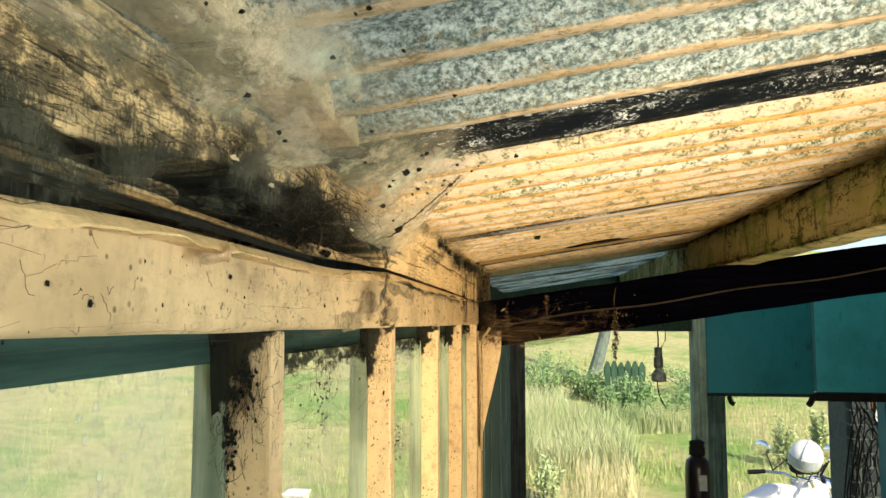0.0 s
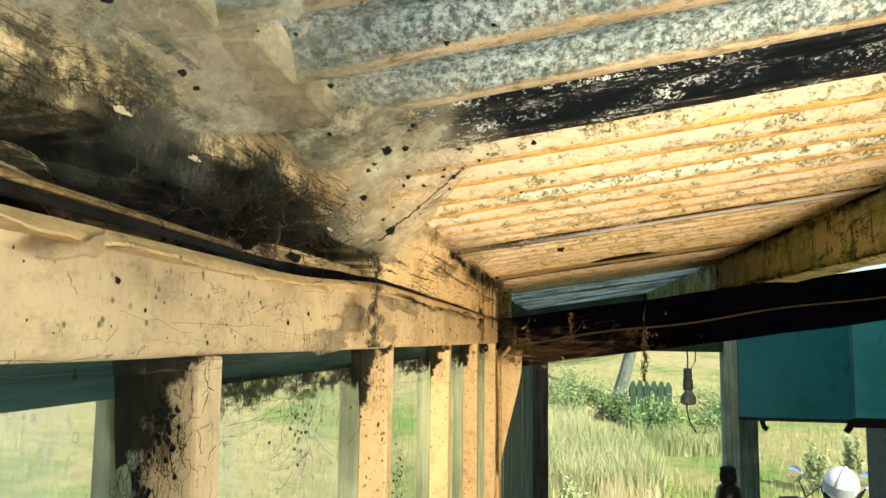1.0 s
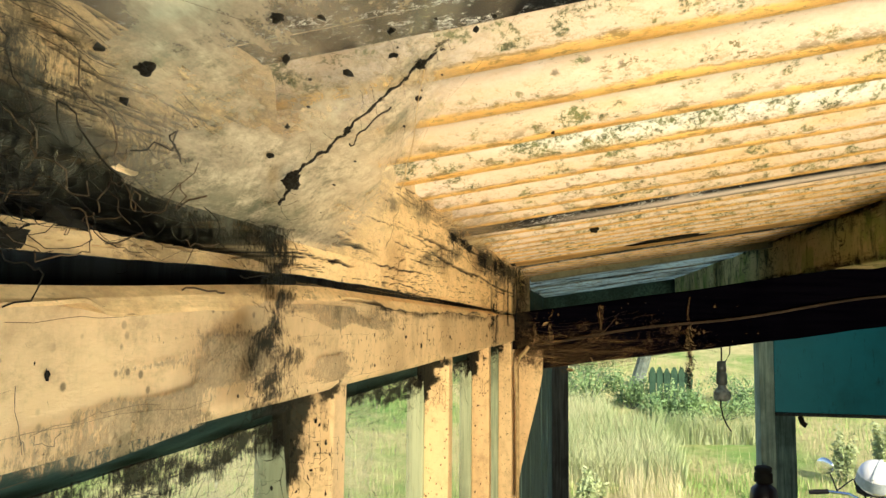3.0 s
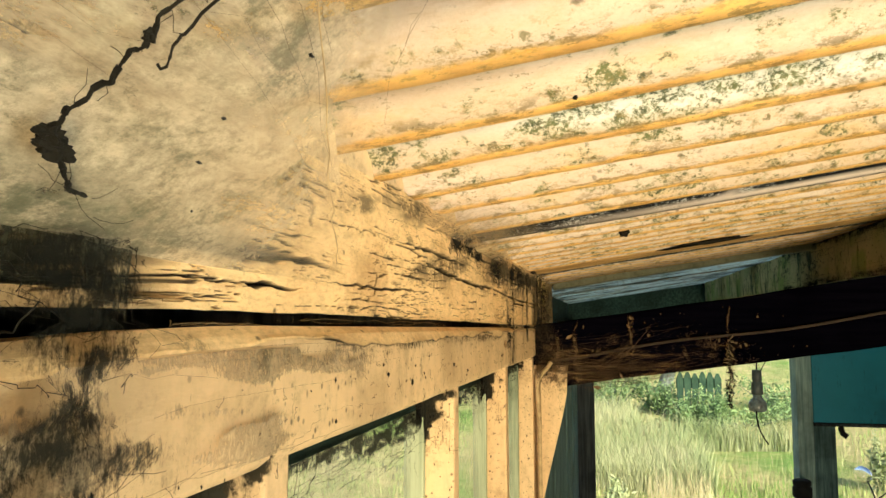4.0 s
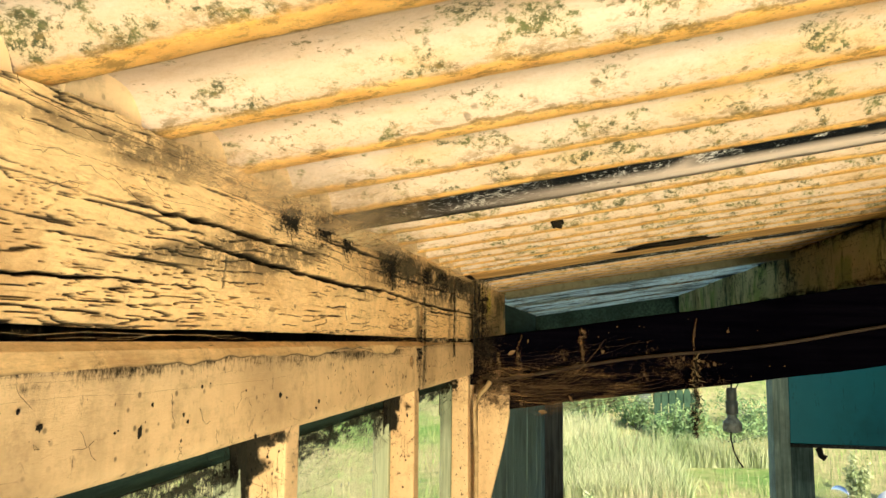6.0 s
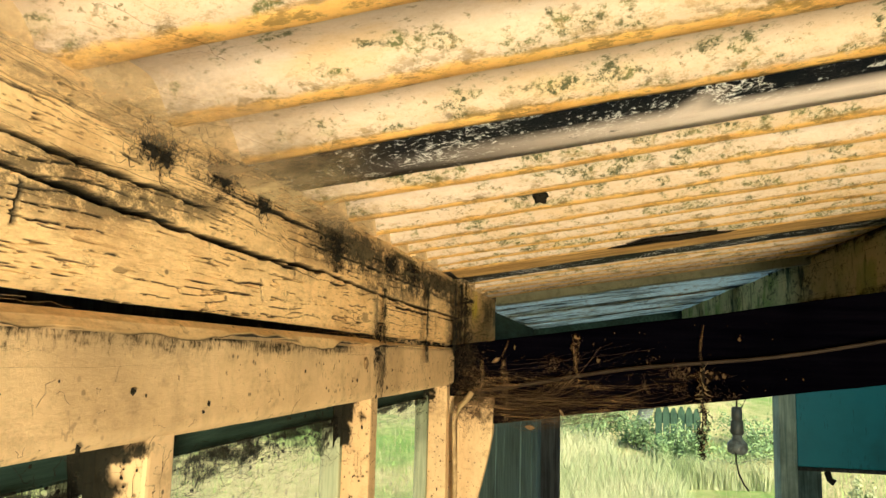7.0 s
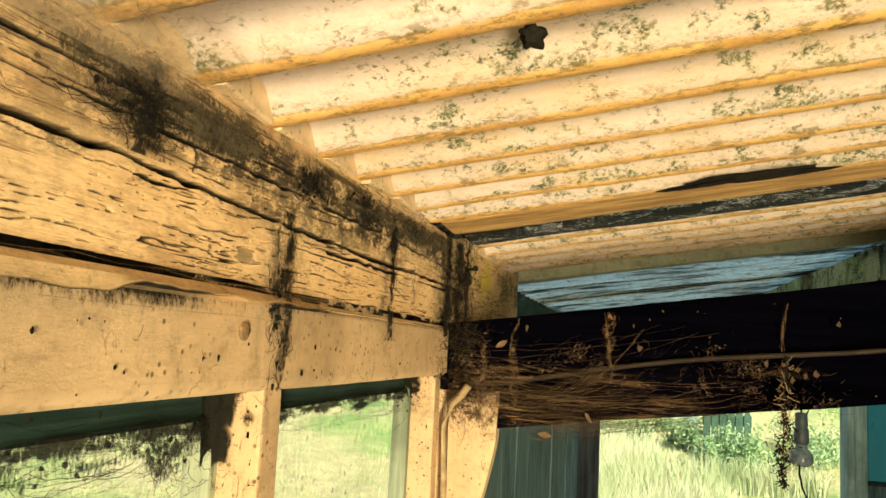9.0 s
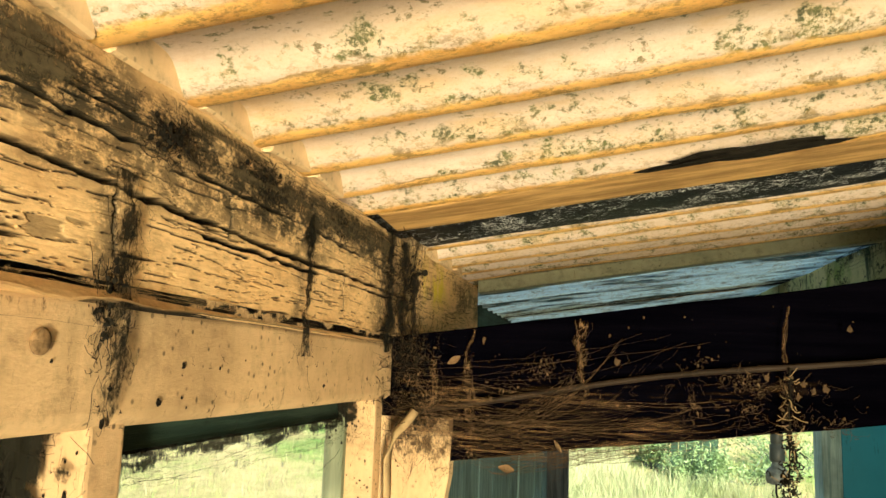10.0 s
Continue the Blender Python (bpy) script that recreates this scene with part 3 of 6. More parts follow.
def roof_sheet(parent, name, y0, y1, lap, pitch, material, lift=0.0, tuck=False, x0=-0.30, x1=RIGHT + 0.35, nx=150, seed=0):
    ny = max(6, int((y1 - y0) / pitch * 18))
    xs = x0 + (x1 - x0) * np.linspace(0, 1, nx) ** 1.3
    ys = np.linspace(y0, y1, ny)
    X, Y = np.meshgrid(xs, ys)
    H, low = roof_profile(Y, lap, pitch)
    sag = 0.003 * (fbm(X * 3, Y * 3, seed, 3) - 0.5) + 0.0016 * (fbm(X * 22, Y * 22, seed + 3, 3) - 0.5)
    if tuck:
        s = (Y - y0) / (y1 - y0)
        H, lift = (-0.0015 + 0.0042 * np.cos(np.minimum(s / 0.75, 1) * math.pi) if seed % 2 else H * 0.5), lift - 0.0010
        # one lap's far half is coloured pale, as its lit slope
        low = (seed % 2) * smooth(0.54, 0.60, s + 0.30 * (fbm(X * 22, Y * 60, seed, 5) - 0.5)) * smooth(-0.10, 0.12, X + 0.08 * (fbm(X * 8, Y * 8, seed + 1, 3) - 0.5))
    Z = roof_z(X) + H + lift + sag
    top = np.stack([X, Y, Z + 0.0012], -1).reshape(-1, 3)
    bot = np.stack([X, Y, Z - 0.0012], -1).reshape(-1, 3)
    i = np.arange(nx * ny).reshape(ny, nx)
    q = np.stack([i[:-1, :-1], i[:-1, 1:], i[1:, 1:], i[1:, :-1]], -1).reshape(-1, 4)
    n = nx * ny
    rim = []
    for e in (i[0, :], i[-1, ::-1], i[::-1, 0], i[:, -1]):
        rim += [(b, a, a + n, b + n) for a, b in zip(e[:-1], e[1:])]
    # some corrugations carry more lichen than others
    ridge = np.floor((Y - lap) / pitch + 0.04 * (fbm(X * 20, Y * 20, seed + 8, 3) - 0.5))
    grey = 0.28 * lattice(ridge, ridge * 0 + 4, seed + 2) + 1.0 * np.exp(-((Y - 0.785) / 0.024) ** 4) + 0.45 * np.exp(-((Y - 0.715) / 0.020) ** 4)
    grey = (0.85 if y0 < 1.5 else 0.15) * (1 - smooth(-0.11, -0.05, X)) if tuck else grey * (0.5 + 0.5 * smooth(-0.09, 0.02, X))
    ob = raw(name, np.vstack([top, bot]), np.vstack([q, q[:, ::-1] + n, np.array(rim)]), material, parent, True,
             {"low": np.concatenate([low.ravel(), low.ravel()]), "grey": np.concatenate([grey.ravel(), grey.ravel()])})
    return ob


roof = empty("ceiling", "old corrugated metal lean-to roof, rusted and spotted with lichen", "roof", kind="structure")
for k, (y0, y1, lap, pitch) in enumerate(SHEETS):
    mat = M_GALV if y1 < 0.6 else (M_BLUE if y0 > 2.1 else M_CREAM)
    ob = roof_sheet(roof, "roof_sheet", y0, y1, lap, pitch, mat, 0.0, seed=k * 7)
    tagged(ob, {M_GALV.name: "mottled grey galvanised corrugated sheet", M_BLUE.name: "dirty pale blue translucent corrugated sheet"}.get(mat.name, "limewashed corrugated sheet with rust and lichen spots"))
for k, (y0, y1, lap, pitch) in enumerate(STRIPS):
    st = roof_sheet(roof, "lap_strip", y0, y1, lap, pitch, M_BLACK, 0.0004, True, seed=2 * k + (k == 1))
    tagged(st, "black lichen-covered lap between sheets")
# unseen cover added over the opaque sheets to keep sun from leaking through
rc = box(-0.32, RIGHT + 0.36, -1.67, 2.13, 0.0, 0.003, cuts=20)
for v in rc.verts:
    v.co.z += roof_z(v.co.x) + 0.014
part("sun_leak_cover", rc, M_RUBBER, roof, "unseen black cover added to stop sun leaking through the sheets")
# flat batten under one of the laps
bt = box(WALL + 0.006, RIGHT, 1.606, 1.662, 0.0, 0.008, 0.002, cuts=40)
for v in bt.verts:
    v.co.z += roof_z(v.co.x) - 0.0085 + 0.0015 * noise.noise(v.co * 8) - 0.05 * (v.co.y - 1.634)
part("lap_batten", bt, M_OCHRE, roof, "thin ochre-stained batten under a lap")
# rolled edge of the last opaque sheet, its shade put into the colour
lip = box(WALL + 0.004, RIGHT, 2.088, 2.116, -0.017, 0.001, 0.003, cuts=60)
for v in lip.verts:
    v.co.z += roof_z(v.co.x) - 0.002 + 0.0015 * noise.noise(v.co * 9)
part("rolled_edge", lip, M_LIP, roof, "rolled sheet edge coloured green-grey for its shade")


# ---------------------------------------------------------------- top plate: weathered board under the roof
def top_plate(y0, y1, name, label):
    thing = empty(name, label, "beam", kind="structure")
    ny, nz = int((y1 - y0) / 0.0009), 190
    ys, zs = np.linspace(y0, y1, ny), np.linspace(0, 1, nz)
    Y, Z = np.meshgrid(ys, zs)
    crest = 2.1000 - 0.013 * (1 - smooth(0.60, 0.86, Y)) + 0.004 * (fbm(Y * 30, Y * 0, 17, 4) - 0.5)
    foot = seam(Y) + 0.0036 + 0.0010 * (1 - smooth(1.05, 1.35, Y)) + 0.0012 * (fbm(Y * 25, Y * 0, 92, 4) - 0.5) - 0.0055 * (1 - smooth(0.42, 0.64, Y))
    Z = foot + Z * (crest - foot)
    # paint broken into thin flakes lying along the grain, lifting at their lower edges
    f3 = fbm(Y * 7, Z * 40, 31, 3)
    fine = fbm(Y * 120, Z * 500, 23, 3)
    depth, bare = (0.0020 - 0.0012 * smooth(0.75, 0.95, Y)) * (f3 - 0.5) + 0.0007 * (fine - 0.5), np.zeros_like(Y)
    zw = Z + 0.010 * (fbm(Y * 6, Z * 30, 5, 3) - 0.5) + 0.0050 * (fbm(Y * 30, Z * 60, 6, 4) - 0.5)
    rowh = 0.0047
    r = np.floor(zw / rowh)
    v = zw / rowh - r
    yw = (Y + 0.005 * (fbm(Y * 50, Z * 160, 7, 3) - 0.5)) / (0.030 * (0.35 + 1.6 * lattice(r, r * 0 + 3, 5))) + lattice(r, r * 0 + 1, 5) * 9
    c = np.floor(yw)
    u = yw - c
    rnd = lattice(c, r, 25)
    gate = smooth(0.42, 0.58, fbm(Y * 11, Z * 50, 36, 4) + 0.10 * (rnd - 0.5))
    crack = (1 - smooth(0.05, 0.16, v)) * smooth(0.30, 0.5, rnd) * gate * smooth(0.0, 0.12, u) * smooth(1.0, 0.88, u)
    slim = 1 - 0.25 * smooth(0.80, 1.05, Y)
    dark = (1 - smooth(0.08 * slim, (0.13 + 0.16 * lattice(c, r, 27)) * slim, v)) * smooth(0.26, 0.36, rnd - 0.12 * smooth(1.0, 1.2, Y)) * smooth(0.30, 0.55, gate) * smooth(0.02, 0.10, u) * smooth(0.98, 0.90, u)
    depth += 0.0003 * smooth(0.45, 0.8, rnd) * gate * (1 - v) ** 1.6 * smooth(0.06, 0.14, v) * smooth(0.0, 0.3, u) * smooth(1.0, 0.7, u) - (0.0022 - 0.0010 * smooth(0.75, 0.95, Y)) * crack
    bare = np.maximum(bare, dark)
    # hair cracks along the grain, at two sizes
    for sd, fy, fz, wid, dp in ((61, 13, 330, 0.016, 0.0022), (67, 26, 620, 0.022, 0.0014)):
        rid = np.abs(fbm(Y * fy, (Z + 0.006 * (fbm(Y * 6, Z * 30, 5, 3) - 0.5)) * fz, sd, 2) - 0.5)
        hair = (1 - smooth(wid * 0.35, wid, rid)) * smooth(0.44, 0.56, fbm(Y * 16, Z * 60, sd + 2, 3))
        depth -= dp * hair
        bare = np.maximum(bare, 0.9 * (1 - smooth(wid * 0.5, wid * 1.3, rid)) * smooth(0.48, 0.58, fbm(Y * 16, Z * 60, sd + 2, 3)))
    # paint gone in ragged patches
    gone = smooth(0.80, 0.82, fbm(Y * 30, Z * 150, 71, 4) + 0.15 * (f3 - 0.5))
    depth -= 0.0005 * gone
    bare = np.maximum(bare, 0.55 * gone)
    # long splits along the grain
    for k, (zc, ya, yb, wide, deep) in enumerate(((2.063, 0.90, 1.72, 0.0010, 0.012), (2.052, 0.60, 0.73, 0.0018, 0.016), (2.046, 0.74, 0.92, 0.0004, 0.004),
                                                  (2.040, 0.62, 0.70, 0.0016, 0.009), (2.074, 1.16, 1.60, 0.0007, 0.004), (2.073, 0.86, 1.04, 0.0008, 0.012), (2.084, 1.05, 1.40, 0.0008, 0.004),
                                                  (2.049, 1.34, 1.70, 0.0007, 0.004), (2.058, 1.05, 1.24, 0.0008, 0.005))):
        mid = zc + 0.008 * (fbm(Y * 5, Y * 0 + k, 40 + k, 5) - 0.5) + 0.0022 * (fbm(Y * 110, Y * 0 + k, 45 + k, 3) - 0.5) - (0.016 if k == 0 else 0.006) * (Y - ya)
        span = smooth(ya - 0.02, ya + 0.05, Y) * (1 - smooth(yb - 0.05, yb + 0.02, Y))
        w = wide * (0.5 + 1.1 * fbm(Y * 30, Y * 0 + k, 60 + k, 3)) * span * (1.0 if k < 2 else 0.1 + 0.9 * smooth(0.40, 0.52, fbm(Y * 17, Y * 0 + k, 80 + k, 3))) + 1e-5
        cut = np.exp(-((Z - mid) / w) ** 4) * span
        depth -= deep * cut
        # dark band wider than the cut, so the split's shade is in the colour
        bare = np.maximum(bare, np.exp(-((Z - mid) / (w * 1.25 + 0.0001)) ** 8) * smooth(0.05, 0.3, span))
    # cracks across the grain
    for k, (yc, za, zb) in enumerate(((0.93, 2.046, 2.062), (1.145, 2.052, 2.070), (1.10, 2.035, 2.048), (1.32, 2.030, 2.055), (1.40, 2.050, 2.075), (1.24, 2.062, 2.078), (0.80, 2.040, 2.052), (1.56, 2.028, 2.060))):
        mid = yc + 0.010 * (fbm(Z * 120, Z * 0 + k, 50 + k, 4) - 0.5)
        cut = np.exp(-((Y - mid) / 0.0009) ** 4) * smooth(za, za + 0.003, Z) * (1 - smooth(zb - 0.003, zb, Z))
        depth -= 0.0015 * cut
        bare = np.maximum(bare, np.exp(-((Y - mid) / 0.0013) ** 4) * smooth(za, za + 0.002, Z) * (1 - smooth(zb - 0.002, zb, Z)))
    # rotted hollow, cut deep; its shade is also painted near black
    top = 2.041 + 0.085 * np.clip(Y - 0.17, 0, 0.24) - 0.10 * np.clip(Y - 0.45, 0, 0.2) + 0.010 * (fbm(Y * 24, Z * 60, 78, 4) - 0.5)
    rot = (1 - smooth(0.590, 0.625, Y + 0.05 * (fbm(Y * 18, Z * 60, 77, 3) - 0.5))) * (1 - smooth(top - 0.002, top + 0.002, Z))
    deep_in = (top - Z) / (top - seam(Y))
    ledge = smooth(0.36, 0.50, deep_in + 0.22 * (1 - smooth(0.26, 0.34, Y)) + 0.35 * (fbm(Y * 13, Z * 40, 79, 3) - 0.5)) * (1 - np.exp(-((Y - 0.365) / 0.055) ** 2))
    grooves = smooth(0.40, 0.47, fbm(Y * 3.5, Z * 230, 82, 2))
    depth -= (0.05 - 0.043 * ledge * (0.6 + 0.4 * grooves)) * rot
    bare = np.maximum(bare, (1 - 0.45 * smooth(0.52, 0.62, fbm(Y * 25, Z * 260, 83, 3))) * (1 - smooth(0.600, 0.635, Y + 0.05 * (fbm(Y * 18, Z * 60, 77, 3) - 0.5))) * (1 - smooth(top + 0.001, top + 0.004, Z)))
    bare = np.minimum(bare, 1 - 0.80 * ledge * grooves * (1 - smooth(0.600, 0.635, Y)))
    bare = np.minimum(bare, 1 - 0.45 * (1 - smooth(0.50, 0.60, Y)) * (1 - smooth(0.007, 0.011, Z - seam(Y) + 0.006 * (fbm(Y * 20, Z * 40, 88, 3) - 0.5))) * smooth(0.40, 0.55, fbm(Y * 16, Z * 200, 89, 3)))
    grime = np.maximum((1 - smooth(2.088, 2.100, Z)) * smooth(2.056, 2.072, Z + 0.030 * (fbm(Y * 15, Z * 40, 91, 4) - 0.5)) * smooth(1.06, 1.26, Y) * (1 - smooth(1.66, 1.70, Y)), 0.9 * smooth(0.46, 0.55, 0.6 * fbm(Y * 18, Z * 45 + Y * 9, 96, 4) + 0.4 * fbm(Y * 70, Z * 130, 93, 3)) * (1 - smooth(0.42, 0.66, Y)))
    grime = np.maximum(grime, 0.8 * smooth(0.50, 0.66, fbm(Y * 9, Z * 45 - Y * 6, 95, 4)) * smooth(2.046, 2.060, Z))
    grime = np.maximum(grime, np.exp(-((Y - 1.315 + 0.03 * (fbm(Y * 20, Z * 90, 98, 4) - 0.5)) / 0.009) ** 2) * 0.75)
    grime = np.maximum(grime, np.exp(-((Y - 1.480 + 0.03 * (fbm(Y * 20, Z * 90, 99, 4) - 0.5)) / 0.006) ** 2) * 0.75)
    grime = np.maximum(grime, smooth(1.60, 1.655, Y) * 0.9 * (1 - smooth(1.675, 1.70, Y)))
    grime = np.maximum(grime, 0.75 * ledge * smooth(0.40, 0.60, fbm(Y * 12, Z * 60, 90, 4)) * (1 - smooth(0.58, 0.64, Y)))
    X = WALL + depth
    X[-1] = WALL - 0.05
    v = np.stack([X, Y, Z], -1).reshape(-1, 3)
    i = np.arange(ny * nz).reshape(nz, ny)
    q = np.stack([i[:-1, :-1], i[:-1, 1:], i[1:, 1:], i[1:, :-1]], -1).reshape(-1, 4)
    moss = 1.3 * np.exp(-((Y - 1.84) / 0.06) ** 2 - ((Z - 2.074) / 0.020) ** 2)
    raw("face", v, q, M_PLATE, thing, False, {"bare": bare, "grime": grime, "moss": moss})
    part("core", box(WALL - 0.10, WALL - 0.052, y0, y1, 2.010, Z_TOP + 0.010), M_DARKWOOD, thing)
    part("end_cap", box(WALL - 0.052, WALL - 0.002, y1 - 0.004, y1, Z_SEAM + 0.006, Z_TOP + 0.014), M_DARKWOOD, thing)
    return thing


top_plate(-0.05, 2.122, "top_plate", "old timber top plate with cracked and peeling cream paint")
# far plate takes the dark colour in place of shade
tagged(mesh_object("far_plate", box(WALL - 0.10, WALL - 0.040, 2.124, END, 2.0205, Z_TOP + 0.004, 0.003), M_HEAD), "weathered timber plate behind the rafter, coloured dark for shade", "beam", kind="structure")


# lower board, torn paint lip above it
def lower_board():
    thing = empty("fascia_board", "cream-painted timber board with webs and fly specks", "board", kind="structure")
    ny, nz = 620, 14
    ys, zs = np.linspace(-0.70, 1.685, ny), np.linspace(0, 1, nz)
    Y, S = np.meshgrid(ys, zs)
    zl = 1.9895 - 0.0130 * (Y - 0.1) + 0.0010 * (fbm(Y * 12, Y * 0, 3, 3) - 0.5)
    zt = joint(Y)
    Z = zl + (zt - zl) * S
    X = WALL + 0.0012 * (fbm(Y * 14, Z * 30, 8, 4) - 0.5) - 0.004 * smooth(0.04, 0.0, S)
    rows = [np.stack([X, Y, Z], -1)]
    v = np.concatenate([np.stack([X[:1] * 0 + WALL - 0.052, Y[:1], Z[:1]], -1), rows[0], np.stack([X[:1] * 0 + WALL - 0.052, Y[:1], Z[-1:]], -1)]).reshape(-1, 3)
    i = np.arange(ny * (nz + 2)).reshape(nz + 2, ny)
    q = np.stack([i[:-1, :-1], i[:-1, 1:], i[1:, 1:], i[1:, :-1]], -1).reshape(-1, 4)
    raw("board", v, q, M_BOARD, thing, True)
    part("end_grain", box(WALL - 0.05, WALL - 0.001, 1.683, 1.688, 1.971, 2.010), M_BOARD, thing)
    # torn lip of paint
    ny = 2600
    ys = np.linspace(-0.70, 1.66, ny)
    drop = 0.0028 + 0.0042 * smooth(0.42, 0.72, fbm(ys * 13, ys * 0, 14, 4)) * smooth(0.64, 0.74, ys) * (1 - 0.85 * smooth(1.22, 1.38, ys)) + 0.002 * fbm(ys * 60, ys * 0, 15, 2) + 0.0025 * smooth(0.35, 0.65, fbm(ys * 17, ys * 0, 18, 6)) * (1 - smooth(0.60, 0.70, ys))
    near = 1 - smooth(1.24, 1.42, ys)
    out = (0.005 + 0.006 * fbm(ys * 9, ys * 0, 16, 3)) * (0.25 + 0.75 * near)
    drop = drop * (0.35 + 0.65 * near)
    ztop = joint(ys) + 0.0025 - 0.0012 * smooth(1.24, 1.42, ys)
    cols = [np.stack([ys * 0 + WALL - 0.012, ys, ztop], -1), np.stack([WALL + out * 0.6, ys, ztop + 0.0006], -1), np.stack([WALL + out, ys, ztop - 0.002], -1),
            np.stack([WALL + out * 1.22, ys, ztop - drop + 0.0009], -1),
            np.stack([WALL + out * 1.25, ys, ztop - drop], -1), np.stack([WALL + out * 1.25 - 0.0014, ys, ztop - drop + 0.0004], -1), np.stack([ys * 0 + WALL - 0.002, ys, ztop - 0.004], -1)]
    # dark lower rim: torn edge, with the shade below it in the colour
    torn = smooth(0.64, 0.74, ys) * smooth(0.30, 0.50, fbm(ys * 22, ys * 0, 19, 4))
    v = np.concatenate(cols)
    i = np.arange(len(cols) * ny).reshape(len(cols), ny)
    q = np.stack([i[:-1, :-1], i[1:, :-1], i[1:, 1:], i[:-1, 1:]], -1).reshape(-1, 4)
    raw("torn_paint_lip", v, q, M_PLATE, thing, False, {"bare": np.concatenate([torn * b for b in (0, 0, 0, 0.15, 1, 1, 1)]), "grime": np.full(len(v), 0.15)})


lower_board()


# filler blocks between plate and corrugations, each in its own hollow
def eave_fillers():
    thing = empty("eave_filler", "row of small cream-painted filler blocks under the roof corrugations", "trim", kind="structure")
    def block(foot):
        bm = bmesh.new()
        prof = [(-0.030, foot), (0.030, foot), (0.021, 0.004), (0.010, 0.0085), (-0.010, 0.0085), (-0.021, 0.004)]
        lo = [bm.verts.new((-0.030, y, z)) for y, z in prof]
        hi = [bm.verts.new((0.004, y * 0.97, z)) for y, z in prof]
        bm.faces.new(lo[::-1])
        bm.faces.new(hi)
        for a in range(6):
            bm.faces.new((lo[a], lo[(a + 1) % 6], hi[(a + 1) % 6], hi[a]))
        bmesh.ops.bevel(bm, geom=bm.edges[:], offset=0.0012, segments=1, affect="EDGES")
        me = bpy.data.meshes.new("filler_block")
        bm.to_mesh(me)
        bm.free()
        me.materials.append(M_FILL)
        return me

    deep, shallow = block(-0.028), block(-0.011)
    rng = random.Random(5)
    for y0, y1, lap, pitch in SHEETS[:4]:
        for k in range(40):
            y = lap - pitch * (k + 0.5)
            if y < max(y0, -0.5) or y > 1.95 or 1.10 < y < 1.19:
                continue
            ob = new("filler_block", deep if 0.5 < y < 0.93 else shallow)
            ob.parent = thing
            ob.location = (WALL - 0.0065 + (0.021 if y1 < 0.6 else 0.0 if y < 0.93 else 0.006) + rng.uniform(-0.003, 0.003), y, roof_z(WALL) + 0.001)
            ob.rotation_euler = (rng.uniform(-0.05, 0.05), 0, rng.uniform(-0.08, 0.08))
            ob.scale = (1, pitch / 0.0705 * 1.04, 0.90)


eave_fillers()


# ---------------------------------------------------------------- windows in the low wall
FINS = [-0.26, 0.055, 0.372, 0.688, 1.012, 1.320, 1.655]
SILL = 1.05


def window(k, y0, y1):
    w = empty("window_%d" % k, "dusty wooden casement window with cobwebs, meadow behind", "window", kind="structure")
    hr = box(-0.190, -0.150, y0, y1, 0.0, 0.036, 0.002)
    for v in hr.verts:
        v.co.z += 1.9735 - 0.0130 * (v.co.y - 0.1)
    part("head_rail", hr, M_HEAD, w)
    part("side_stile", box(-0.160, -0.1445, y1 - 0.006, y1 + 0.004, SILL, 1.978, 0.002), M_STILE, w)
    part("side_stile", box(-0.160, -0.1445, y0 - 0.004, y0 + 0.006, SILL, 1.978, 0.002), M_STILE, w)
    part("bottom_rail", box(-0.185, -0.150, y0, y1, SILL, SILL + 0.06, 0.003), M_MULL, w)
    p = part("pane", box(-0.157, -0.154, y0 + 0.003, y1 - 0.003, SILL + 0.03, 1.976), M_GLASS, w)
    p.visible_shadow = False


for k, (a, b) in enumerate(zip(FINS[:-1], FINS[1:])):
    window(k + 1, a + 0.020, b)
for k, y in enumerate(FINS):
    ob = mesh_object("mullion", box(-0.146, WALL - 0.0025, y, y + 0.020, SILL - 0.1, 1.985, 0.002, wobble=0.0015, cuts=12, seed=k), M_MULL)
    tagged(ob, "cream-painted window mullion with dirt and webs", "mullion", "window mullions", kind="structure")
tagged(mesh_object("wall_west", box(-0.20, -0.125, BACK - 0.1, 1.70, 0.0, SILL - 0.002, 0.004), M_INNER), "low plain wall under the windows", "wall", kind="structure")
tagged(mesh_object("wall_west_south", box(-0.20, -0.125, BACK, -0.262, SILL, Z_TOP, 0.004), M_INNER), "plain wall before the windows", "wall", kind="structure")


# boarded wall behind the rafter
def boarded_wall():
    thing = empty("wall_west_north", "grey weathered vertical boards", "wall", kind="structure")
    y = 1.775
    rng = random.Random(3)
    while y < END - 0.02:
        wd = min(0.145, END - y)
        part("board", box(-0.150, WALL - 0.004 + rng.uniform(-0.002, 0.002), y + 0.002, y + wd - 0.002, 0.0, Z_SEAM - 0.002, 0.003), M_GREY, thing)
        y += wd
    part("backing", box(-0.175, -0.152, 1.775, END, 0.0, Z_SEAM - 0.004), M_DARKWOOD, thing)


boarded_wall()


